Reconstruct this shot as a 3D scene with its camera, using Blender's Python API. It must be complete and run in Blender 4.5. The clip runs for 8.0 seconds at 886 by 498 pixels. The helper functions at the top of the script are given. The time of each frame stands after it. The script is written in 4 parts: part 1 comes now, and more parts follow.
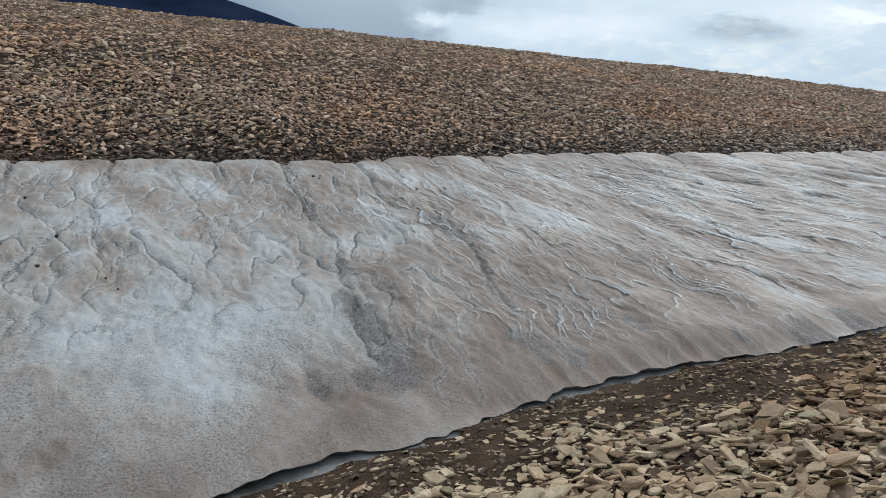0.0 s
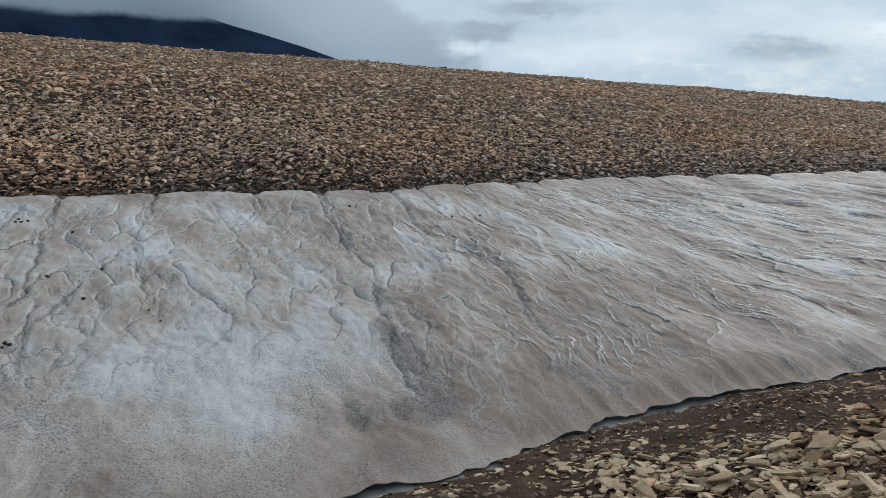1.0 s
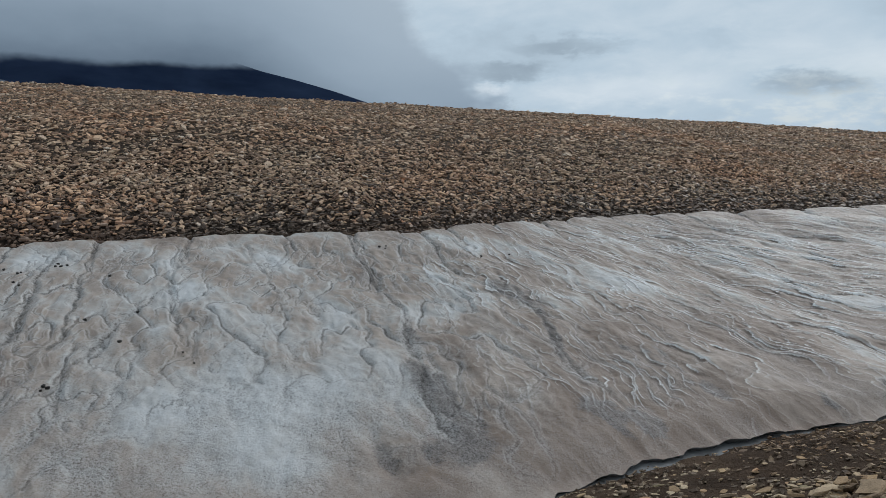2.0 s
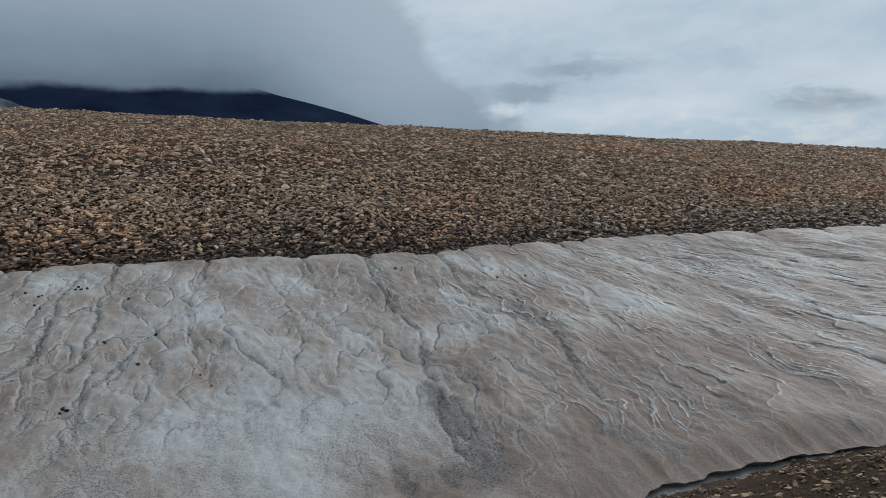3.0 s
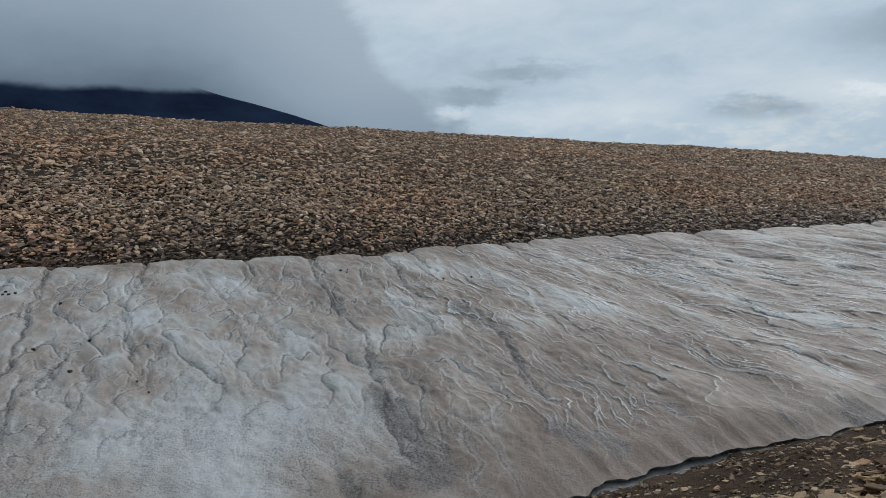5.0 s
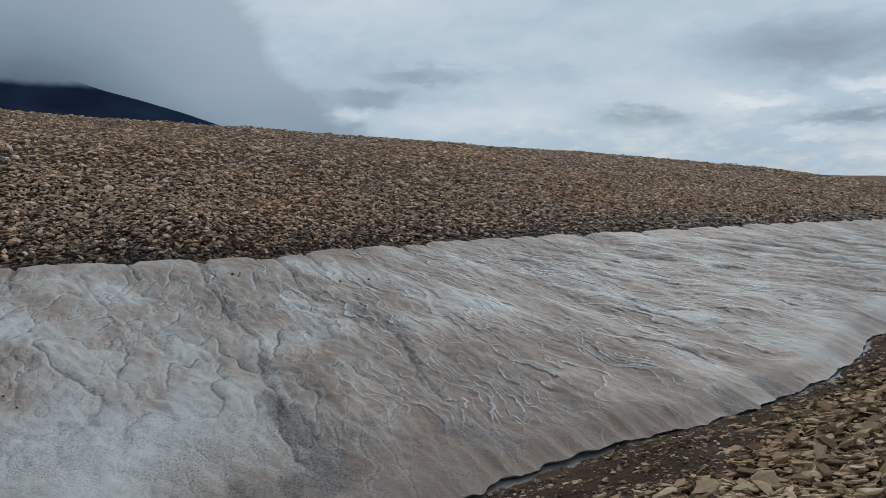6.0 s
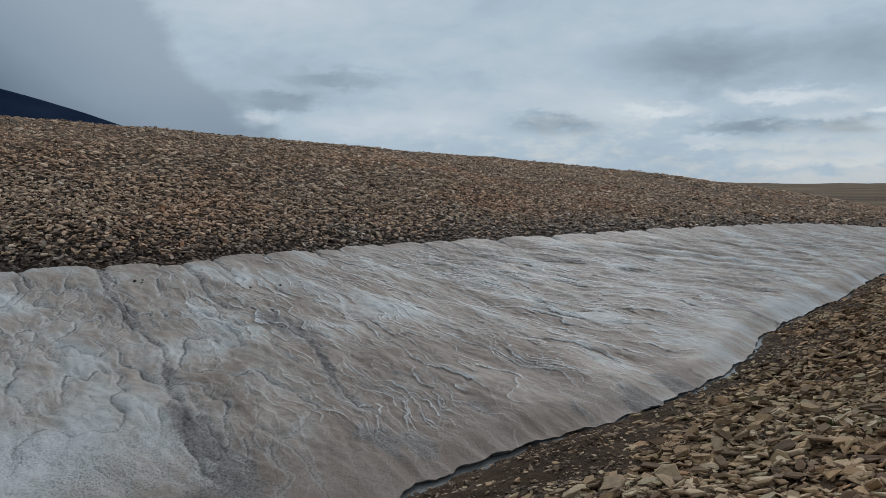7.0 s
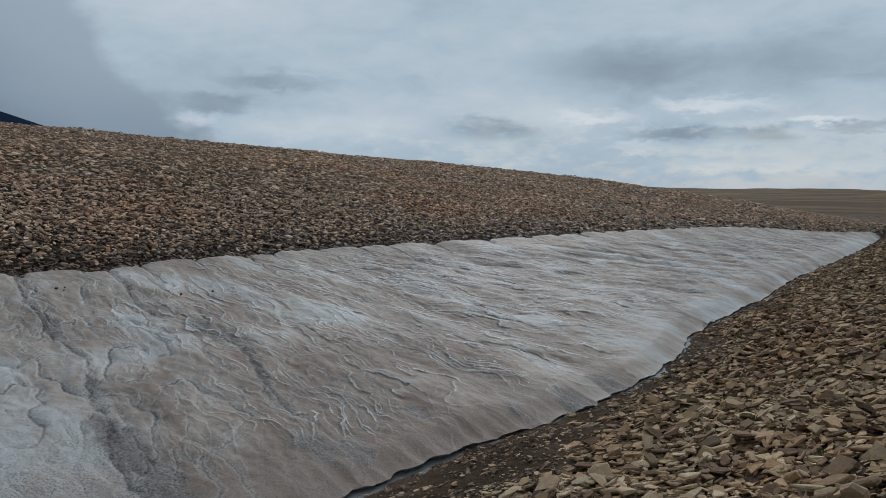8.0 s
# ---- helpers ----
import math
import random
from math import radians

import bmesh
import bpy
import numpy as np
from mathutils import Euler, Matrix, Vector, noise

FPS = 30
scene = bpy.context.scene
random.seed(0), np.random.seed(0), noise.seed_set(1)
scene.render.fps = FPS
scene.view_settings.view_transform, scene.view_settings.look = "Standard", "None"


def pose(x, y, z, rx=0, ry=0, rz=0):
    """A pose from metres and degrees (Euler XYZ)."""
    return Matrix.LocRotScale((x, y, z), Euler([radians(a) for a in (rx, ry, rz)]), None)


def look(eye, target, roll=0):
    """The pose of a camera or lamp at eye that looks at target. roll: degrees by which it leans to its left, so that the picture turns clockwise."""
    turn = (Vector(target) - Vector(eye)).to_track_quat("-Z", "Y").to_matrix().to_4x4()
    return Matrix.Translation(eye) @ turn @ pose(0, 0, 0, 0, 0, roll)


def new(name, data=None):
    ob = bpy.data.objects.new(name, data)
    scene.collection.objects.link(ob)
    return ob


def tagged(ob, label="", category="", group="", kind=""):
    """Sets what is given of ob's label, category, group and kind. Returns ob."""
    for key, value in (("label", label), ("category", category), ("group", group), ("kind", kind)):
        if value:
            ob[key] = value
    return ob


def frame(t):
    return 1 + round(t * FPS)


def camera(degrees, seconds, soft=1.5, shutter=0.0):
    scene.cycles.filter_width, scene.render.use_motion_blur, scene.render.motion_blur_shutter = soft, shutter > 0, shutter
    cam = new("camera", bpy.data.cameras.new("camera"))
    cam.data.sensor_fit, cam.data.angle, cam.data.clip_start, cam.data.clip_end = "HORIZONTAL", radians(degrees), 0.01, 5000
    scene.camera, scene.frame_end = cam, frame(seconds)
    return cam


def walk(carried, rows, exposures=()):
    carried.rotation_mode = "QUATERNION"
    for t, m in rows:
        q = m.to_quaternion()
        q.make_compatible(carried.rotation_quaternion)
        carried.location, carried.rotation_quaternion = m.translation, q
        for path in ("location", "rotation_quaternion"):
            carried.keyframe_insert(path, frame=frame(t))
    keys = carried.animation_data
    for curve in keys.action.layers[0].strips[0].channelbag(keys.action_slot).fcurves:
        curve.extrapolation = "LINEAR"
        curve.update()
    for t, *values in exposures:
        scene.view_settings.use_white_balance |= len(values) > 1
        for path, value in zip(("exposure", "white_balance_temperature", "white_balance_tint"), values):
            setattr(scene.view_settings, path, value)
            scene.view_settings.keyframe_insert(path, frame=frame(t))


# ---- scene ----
EYE = 1.65
cam = camera(64.9, 8.0, soft=0.6)


def facing(yaw, pitch, roll, x=0.0, y=0.0, z=EYE):
    """Camera pose: yaw to the left of +y, pitch up, roll, all in degrees."""
    a, b = radians(yaw), radians(pitch)
    way = Vector((-math.sin(a) * math.cos(b), math.cos(a) * math.cos(b), math.sin(b)))
    return look((x, y, z), Vector((x, y, z)) + way, roll)


PATH = (
    (0.0, 18.01, -13.26, 2.02, -0.048, -0.1, -0.012), (0.5, 19.51, -12.53, 1.44, -0.052, -0.094, -0.005),
    (1.0, 21.07, -11.19, 0.58, -0.058, -0.088, 0.01), (1.5, 22.37, -9.64, -0.06, -0.071, -0.094, 0.019),
    (1.7, 22.81, -8.92, -0.23, -0.074, -0.1, 0.026), (3.0, 24.71, -6.27, -0.94, -0.075, -0.105, 0.035),
    (3.5, 24.76, -5.75, -0.96, -0.066, -0.099, 0.029), (4.0, 24.24, -5.84, -0.89, -0.071, -0.088, 0.019),
    (4.2, 23.84, -5.87, -0.89, -0.074, -0.085, 0.02), (5.3, 18.52, -6.12, -0.54, -0.06, -0.06, 0.016),
    (5.5, 17.14, -6.04, -0.44, -0.05, -0.048, 0.01), (6.0, 12.01, -5.96, -0.04, -0.047, -0.036, 0.005),
    (6.5, 8.15, -5.77, 0.24, -0.037, -0.025, 0.001), (7.0, 5.02, -5.56, 0.4, -0.03, -0.019, 0.001),
    (7.5, 2.41, -5.34, 0.5, -0.01, -0.013, 0.001), (8.0, 0.0, -5.18, 0.59, 0.0, 0.0, 0.0))
EXPOSURES = ((0.0, 0.18, 6280, 10), (1.0, 0.02, 6280, 10), (1.7, -0.1, 6280, 10), (3.0, -0.25, 6300, 10), (4.2, -0.24, 6300, 10), (5.4, -0.22, 6300, 10), (6.5, -0.32, 6270, 10), (8.0, -0.41, 6250, 10))
walk(cam, [(t, facing(a, b, c, x, y, EYE + z)) for t, a, b, c, x, y, z in PATH], EXPOSURES)

# ---- world, sun ----
SUN_EL, SUN_AZ = 33.0, 14.0     # degrees; azimuth from +y towards +x


class Nodes:
    """Short writing for node trees."""

    def __init__(self, tree):
        self.tree = tree
        tree.nodes.clear()

    def add(self, kind, inputs=None, **attrs):
        n = self.tree.nodes.new(kind)
        for k, v in attrs.items():
            setattr(n, k, v)
        for k, v in (inputs or {}).items():
            if isinstance(v, bpy.types.NodeSocket):
                self.tree.links.new(v, n.inputs[k])
            else:
                n.inputs[k].default_value = v
        return n

    def math(self, op, a, b=0.0, c=0.0, clamp=False):
        n = self.add("ShaderNodeMath", {0: a, 1: b, 2: c}, operation=op, use_clamp=clamp)
        return n.outputs[0]

    def mix(self, f, a, b, blend="MIX"):
        n = self.add("ShaderNodeMix", {0: f, 6: a, 7: b}, data_type="RGBA", blend_type=blend)
        return n.outputs[2]

    def ramp(self, f, stops, ease="LINEAR"):
        n = self.add("ShaderNodeValToRGB", {0: f})
        n.color_ramp.interpolation = ease
        while len(n.color_ramp.elements) < len(stops):
            n.color_ramp.elements.new(0.5)
        for e, (x, c) in zip(n.color_ramp.elements, stops):
            e.position = x
            e.color = (c, c, c, 1) if isinstance(c, (int, float)) else (*c, 1)
        return n.outputs[0]

    def noise(self, vec, scale, detail=4.0, rough=0.55, warp=0.0):
        n = self.add("ShaderNodeTexNoise", {"Vector": vec, "Scale": scale, "Detail": detail, "Roughness": rough, "Distortion": warp})
        return n.outputs["Fac"]

    def stretch(self, vec, scale=(1, 1, 1), turn=(0, 0, 0), shift=(0, 0, 0)):
        n = self.add("ShaderNodeMapping", {"Vector": vec, "Location": shift, "Rotation": turn, "Scale": scale})
        return n.outputs[0]


def span(n, x, a, b, lo=0.0, hi=1.0):
    m = n.add("ShaderNodeMapRange", {0: x, 1: a, 2: b, 3: lo, 4: hi}, interpolation_type="SMOOTHSTEP")
    return m.outputs[0]


world = bpy.data.worlds.new("world")
scene.world = world
world.use_nodes = True
w = Nodes(world.node_tree)
coord = w.add("ShaderNodeTexCoord").outputs["Generated"]
xyz = w.add("ShaderNodeSeparateXYZ", {0: coord}).outputs
sky = w.add("ShaderNodeTexSky", sky_type="NISHITA", sun_disc=False, sun_elevation=radians(SUN_EL), sun_rotation=radians(SUN_AZ),
            air_density=1.0, dust_density=1.0, ozone_density=1.0).outputs[0]
blue = w.add("ShaderNodeVectorMath", {0: sky, 3: 0.10}, operation="SCALE").outputs[0]
# the cloud cover by azimuth and elevation in degrees
az_ = w.math("MULTIPLY", w.math("ARCTAN2", xyz[0], xyz[1]), 57.2958)
el_ = w.math("MULTIPLY", w.math("ARCSINE", xyz[2]), 57.2958)
flat = w.add("ShaderNodeCombineXYZ", {0: az_, 1: w.math("MULTIPLY", el_, 2.4), 2: 0.0}).outputs[0]
wisp = w.noise(flat, 0.16, 6.0, 0.6, 0.3)
broad = w.noise(w.stretch(flat, shift=(40, 13, 0)), 0.05, 4.0, 0.5, 0.2)
fluff = w.noise(w.stretch(flat, shift=(7, 90, 0)), 0.45, 5.0, 0.6, 0.2)
az_ = w.math("ADD", az_, w.math("MULTIPLY", w.math("SUBTRACT", wisp, 0.5), 6.0))
el_w = w.math("ADD", el_, w.math("MULTIPLY", w.math("SUBTRACT", fluff, 0.5), 2.4))
# azimuth, elevation, half width, half height, lighter or darker
BANKS = ((-13.2, 8.0, 4.5, 0.7, -0.15), (-18.0, 6.2, 3.0, 0.8, -0.17), (13.5, 9.2, 7.0, 2.0, -0.15), (27, 9.3, 7.0, 2.4, -0.15),
         (3.5, 4.7, 3.2, 0.8, -0.18), (18.6, 4.1, 3.6, 0.7, -0.22), (24.6, 4.1, 2.0, 0.6, -0.20), (31, 4.4, 3.5, 0.4, -0.18), (-3.0, 8.0, 4.0, 1.0, -0.07),
         (-19.5, 5.0, 1.6, 0.6, 0.16), (-8.5, 4.6, 7.0, 1.3, 0.13), (20.7, 6.3, 4.0, 0.55, 0.22), (12.6, 5.5, 3.0, 0.5, 0.18), (28, 5.0, 2.4, 0.35, 0.22),
         (15.0, 3.2, 2.5, 0.4, 0.10), (26, 1.6, 9.0, 0.45, 0.08), (-20, 15, 9.0, 4.0, 0.06), (-35, 6.0, 7.0, 2.5, -0.30))
lum = w.math("ADD", w.ramp(w.math("DIVIDE", el_, 90.0), [(0.0, 0.54), (0.04, 0.59), (0.10, 0.59), (0.2, 0.61), (0.6, 0.60)]), w.math("MULTIPLY", w.math("SUBTRACT", broad, 0.5), 0.30))
lum = w.math("ADD", lum, w.math("MULTIPLY", w.math("SUBTRACT", wisp, 0.5), 0.26))
for a0, e0, wa, we, much in BANKS:
    du = w.math("DIVIDE", w.math("SUBTRACT", az_, a0), wa)
    dv = w.math("DIVIDE", w.math("SUBTRACT", el_w, e0), we)
    blob = w.math("POWER", 0.3679, w.math("POWER", w.math("ADD", w.math("MULTIPLY", du, du), w.math("MULTIPLY", dv, dv)), 1.5))
    lum = w.math("MULTIPLY_ADD", blob, much, lum)
deck = w.ramp(lum, [(0.24, (0.26, 0.32, 0.385)), (0.41, (0.385, 0.475, 0.55)), (0.56, (0.53, 0.645, 0.735)), (0.80, (0.80, 0.865, 0.905))])
# unseen upper sky: set dimmer behind the eye, brighter sunward, to shape the light
way = (math.sin(radians(SUN_AZ)) * math.cos(radians(SUN_EL)), math.cos(radians(SUN_AZ)) * math.cos(radians(SUN_EL)), math.sin(radians(SUN_EL)))
facing_sun = w.add("ShaderNodeVectorMath", {0: coord, 1: way}, operation="DOT_PRODUCT").outputs["Value"]
thin = span(w, facing_sun, -0.5, 1.0)
deck = w.mix(span(w, el_, 20.0, 40.0), deck, w.mix(thin, (0.32, 0.35, 0.375, 1), (0.78, 0.82, 0.85, 1)))
rift = w.math("MULTIPLY", span(w, el_, 9.0, 3.0), span(w, w.math("ADD", broad, w.math("MULTIPLY", fluff, 0.5)), 0.70, 0.85))
clouds = w.mix(w.math("MULTIPLY", rift, 0.12), deck, blue)
w.add("ShaderNodeOutputWorld", {0: w.add("ShaderNodeBackground", {0: clouds, 1: 1.0}).outputs[0]})

sun = new("sun", bpy.data.lights.new("sun", "SUN"))
sun.data.energy, sun.data.angle, sun.data.color = 1.5, radians(10), (1.0, 0.97, 0.94)
a, b = radians(SUN_AZ), radians(SUN_EL)
sun.matrix_world = look((math.sin(a) * math.cos(b) * 50, math.cos(a) * math.cos(b) * 50, math.sin(b) * 50), (0, 0, 0))


# ---- noise on arrays ----
def lattice(ix, iy, seed):
    h = (ix.astype(np.int64) * 374761393 + iy.astype(np.int64) * 668265263 + seed * 1442695041) & 0xFFFFFFFF
    h = ((h ^ (h >> 13)) * 1274126177) & 0xFFFFFFFF
    return ((h ^ (h >> 16)) & 0xFFFFFF) / float(0xFFFFFF)


def value(x, y, seed=0):
    x, y = np.broadcast_arrays(np.asarray(x, float), np.asarray(y, float))
    ix, iy = np.floor(x), np.floor(y)
    fx, fy = x - ix, y - iy
    fx, fy = fx * fx * fx * (fx * (6 * fx - 15) + 10), fy * fy * fy * (fy * (6 * fy - 15) + 10)
    ix, iy = ix.astype(np.int64), iy.astype(np.int64)
    top = lattice(ix, iy, seed) * (1 - fx) + lattice(ix + 1, iy, seed) * fx
    bot = lattice(ix, iy + 1, seed) * (1 - fx) + lattice(ix + 1, iy + 1, seed) * fx
    return (top * (1 - fy) + bot * fy) * 2 - 1


def fbm(x, y, seed=0, octaves=4, gain=0.5):
    total, amp = 0.0, 1.0
    for k in range(octaves):
        total = total + amp * value(np.asarray(x) * 2.03**k + 17.3 * k, np.asarray(y) * 2.03**k - 9.1 * k, seed + 31 * k)
        amp *= gain
    return total


def slopes(x, y, seed=0):
    """Gradient noise, rounder than value()."""
    x, y = np.broadcast_arrays(np.asarray(x, float), np.asarray(y, float))
    ix, iy = np.floor(x).astype(np.int64), np.floor(y).astype(np.int64)
    fx, fy = x - ix, y - iy
    u, v = fx * fx * fx * (fx * (6 * fx - 15) + 10), fy * fy * fy * (fy * (6 * fy - 15) + 10)

    def corner(i, j):
        turn = lattice(ix + i, iy + j, seed) * 2 * np.pi
        return np.cos(turn) * (fx - i) + np.sin(turn) * (fy - j)
    top = corner(0, 0) * (1 - u) + corner(1, 0) * u
    return (top * (1 - v) + (corner(0, 1) * (1 - u) + corner(1, 1) * u) * v) * 1.7


def swirl(x, y, seed=0, octaves=4, gain=0.5):
    """Several octaves of slopes(), each turned a little against the last."""
    total, amp = 0.0, 1.0
    x, y = np.asarray(x, float), np.asarray(y, float)
    for k in range(octaves):
        total = total + amp * slopes(x + 17.3 * k, y - 9.1 * k, seed + 31 * k)
        x, y = 2.03 * (0.88 * x - 0.47 * y), 2.03 * (0.47 * x + 0.88 * y)
        amp *= gain
    return total


def step(a, b, x):
    t = np.clip((np.asarray(x, float) - a) / (b - a), 0, 1)
    return t * t * (3 - 2 * t)


def curve_of(pairs, blur):
    """A smoothed line through pairs of numbers."""
    xs, ys = np.array(pairs, float).T
    grid = np.arange(xs[0], xs[-1], 0.1)
    line = np.interp(grid, xs, ys)
    k = np.exp(-0.5 * (np.arange(-3 * blur, 3 * blur + 0.05, 0.1) / blur) ** 2)
    pad = len(k) // 2
    line = np.convolve(np.pad(line, pad, mode="edge"), k / k.sum(), mode="valid")[:len(grid)]
    return lambda s: np.interp(s, grid, line)


# ---- the plan: s runs along the gully, p across it towards the far hill; heights from the eye ----
TURN = radians(37.0)
stream_line = curve_of(((-60, 6.5), (-6, 4.9), (1.2, 4.6), (2.4, 4.66), (3.7, 4.71), (5.4, 4.53), (7.1, 4.3), (8.8, 3.98), (10.3, 3.98), (12.4, 4.02), (14.2, 4.45), (16.5, 4.49), (20.3, 4.36), (23.8, 4.54), (26.6, 4.62), (33, 4.35), (50, 4.25), (60, 4.2)), 0.45)
top_line = curve_of(((-60, 16), (-12, 14.3), (-1.1, 12.8), (0.6, 12.25), (1.94, 12.25), (3.5, 11.85), (4.6, 11.55), (5.8, 11.25), (7.4, 11.2), (10.4, 11.15), (12.3, 10.7), (14, 10.2), (17, 9.5), (21.4, 8.95), (31.3, 8.3), (40, 7.6), (44, 6.95), (47.5, 5.7), (51, 4.35), (60, 4.3)), 0.6)
top_height = curve_of(((-60, -1.3), (-4, -1.30), (2, -1.4), (20, -1.4), (31, -1.65), (38, -2.0), (46, -2.5), (70, -3.2), (130, -4.2), (200, -4.5)), 2.0)
hill_rise = curve_of(((-80, 8.4), (-20, 8.66), (0, 8.88), (15, 7.78), (30, 7.28), (45, 7.84), (60, 7.77), (80, 4.5), (110, 2.0), (160, 0.5), (200, 0.1)), 3.0)


def world_xy(s, p):
    return s * math.sin(TURN) - p * math.cos(TURN), s * math.cos(TURN) + p * math.sin(TURN)


def stream_edge(s):
    return stream_line(s) + (0.12 - 0.06 * step(7, 11, s)) * fbm(np.asarray(s) * 1.0, 0.5, 5, 4, 0.5) + 0.022 * step(14, 8, s) * fbm(np.asarray(s) * 6.0, 0.2, 8, 2)


def snow_height(s, p):
    t = np.clip((p - stream_line(s)) / np.maximum(top_line(s) - stream_line(s), 0.3), -0.1, 1.2)
    return -2.93 + (top_height(s) + 2.93) * t


def ground_height(s, p):
    """Height of the ground sheet from the eye."""
    e, t = stream_edge(s), top_line(s)
    fade = 1 - step(45, 90, s)
    d = np.maximum(e - p, 0)
    bank = -3.055 + 0.295 * fade * np.where(d < 5.0, d, 5.0 + 9 * (1 - np.exp(-(d - 5.0) / 9)))
    bank = bank + (0.05 * fbm(s * 0.8, p * 0.8, 3, 4) + 0.02 * fbm(s * 4, p * 4, 4, 3)) * step(-0.1, 0.5, d)
    bank = bank + np.maximum(0.05 * fbm(s * 0.9, 0.3, 6, 3) + 0.02 * fbm(s * 5, p * 5, 11, 2), -0.014) * step(0.9, 0.1, d) * fade
    q = np.maximum(p - t, 0)
    under = -3.16 + (top_height(s) - 0.10 + 3.16) * np.clip((p - e) / np.maximum(t - e, 0.3), 0, 1) ** 1.15
    hill = top_height(s) - 0.10 + hill_rise(s) * (1 - np.exp(-q / 36.0)) + 0.10 * fbm(s * 0.25, p * 0.25, 7, 4) * step(0, 4, q)
    z = np.where(p < e, bank, np.where(p < t, under, hill))
    far = np.hypot(s, p)
    return z + 9.0 * fbm(s / 400.0, p / 400.0, 9, 3) * step(250, 1500, far) * step(-0.2, 0.5, s / np.maximum(far, 1))


def stations(parts):
    out = []
    for a, b, d in parts:
        out.append(np.arange(a, b, d))
    return np.concatenate(out)


def spread(a, b, n):
    return np.geomspace(a, b, n)


def link_mesh(name, verts, quads, material, smooth=True, parent=None):
    me = bpy.data.meshes.new(name)
    me.vertices.add(len(verts))
    me.vertices.foreach_set("co", np.ascontiguousarray(verts, dtype=np.float32).ravel())
    quads = np.asarray(quads, dtype=np.int32)
    me.loops.add(quads.size)
    me.loops.foreach_set("vertex_index", quads.ravel())
    me.polygons.add(len(quads))
    me.polygons.foreach_set("loop_start", np.arange(len(quads), dtype=np.int32) * quads.shape[1])
    me.polygons.foreach_set("use_smooth", np.full(len(quads), smooth))
    me.update(calc_edges=True)
    me.materials.append(material)
    ob = new(name, me)
    ob.parent = parent
    return ob


def grid_quads(rows, cols):
    i = np.arange(rows * cols).reshape(rows, cols)
    return np.stack([i[:-1, :-1], i[1:, :-1], i[1:, 1:], i[:-1, 1:]], -1).reshape(-1, 4)


def attribute(ob, name, values):
    ob.data.attributes.new(name, "FLOAT", "POINT").data.foreach_set("value", np.ascontiguousarray(values, dtype=np.float32).ravel())


# ---- materials ----
def material(name):
    m = bpy.data.materials.new(name)
    m.use_nodes = True
    return m, Nodes(m.node_tree)


def finish(n, colour, rough, height=None, strength=0.5, distance=0.01, **more):
    bs = n.add("ShaderNodeBsdfPrincipled", {"Base Color": colour, "Roughness": rough, **more})
    if height is not None:
        bump = n.add("ShaderNodeBump", {"Height": height, "Strength": strength, "Distance": distance})
        n.tree.links.new(bump.outputs[0], bs.inputs["Normal"])
    n.add("ShaderNodeOutputMaterial", {0: bs.outputs[0]})


def stone_material(name, stops, per_object=False, rough=0.85):
    m, n = material(name)
    pos = n.add("ShaderNodeTexCoord").outputs["Object"] if per_object else n.add("ShaderNodeNewGeometry").outputs["Position"]
    rnd = n.add("ShaderNodeObjectInfo").outputs["Random"] if per_object else n.add("ShaderNodeNewGeometry").outputs["Random Per Island"]
    tone = n.ramp(rnd, stops)
    blot = n.noise(pos, 14.0, 4.0, 0.6)
    grain = n.noise(pos, 90.0, 3.0, 0.6)
    colour = n.mix(1.0, tone, n.ramp(blot, [(0.3, 0.80), (0.7, 1.16)]), "MULTIPLY")
    colour = n.mix(1.0, colour, n.ramp(grain, [(0.3, 0.8), (0.7, 1.12)]), "MULTIPLY")
    rust = n.ramp(n.noise(pos, 0.22, 3.0, 0.6), [(0.45, 0.0), (0.68, 1.0)])
    colour = n.mix(n.math("MULTIPLY", rust, 0.40), colour, n.mix(1.0, colour, (1.35, 0.95, 0.72, 1), "MULTIPLY"))
    lichen = n.ramp(n.noise(pos, 30.0, 3.0, 0.5), [(0.62, 0.0), (0.70, 1.0)])
    colour = n.mix(n.math("MULTIPLY", lichen, 0.35), colour, (0.09, 0.085, 0.06, 1))
    finish(n, colour, rough, n.math("ADD", blot, n.math("MULTIPLY", grain, 0.35)), 0.6, 0.02, **{"Specular IOR Level": 0.2})
    return m


TAN = [(0.0, (0.17, 0.12, 0.09)), (0.2, (0.27, 0.19, 0.138)), (0.45, (0.40, 0.282, 0.19)), (0.7, (0.53, 0.385, 0.258)), (0.88, (0.62, 0.49, 0.37)), (0.95, (0.37, 0.21, 0.125)), (1.0, (0.66, 0.57, 0.47))]
WET = [(0.0, (0.038, 0.026, 0.019)), (0.4, (0.074, 0.052, 0.038)), (0.75, (0.13, 0.094, 0.069)), (0.92, (0.21, 0.17, 0.135)), (1.0, (0.34, 0.285, 0.235))]
PALE = [(0.0, (0.19, 0.14, 0.098)), (0.2, (0.33, 0.25, 0.165)), (0.5, (0.46, 0.36, 0.24)), (0.8, (0.57, 0.47, 0.33)), (0.9, (0.35, 0.31, 0.215)), (1.0, (0.48, 0.31, 0.19))]
stone_hill = stone_material("hill_stone", TAN)
stone_wet = stone_material("wet_stone", WET, rough=0.6)
stone_bank = stone_material("bank_stone", PALE)
BROWN = [(0.0, (0.09, 0.06, 0.038)), (0.25, (0.18, 0.122, 0.073)), (0.55, (0.31, 0.218, 0.128)), (0.8, (0.43, 0.312, 0.185)), (0.9, (0.25, 0.222, 0.135)), (1.0, (0.36, 0.212, 0.12))]
stone_brown = stone_material("brown_stone", BROWN)
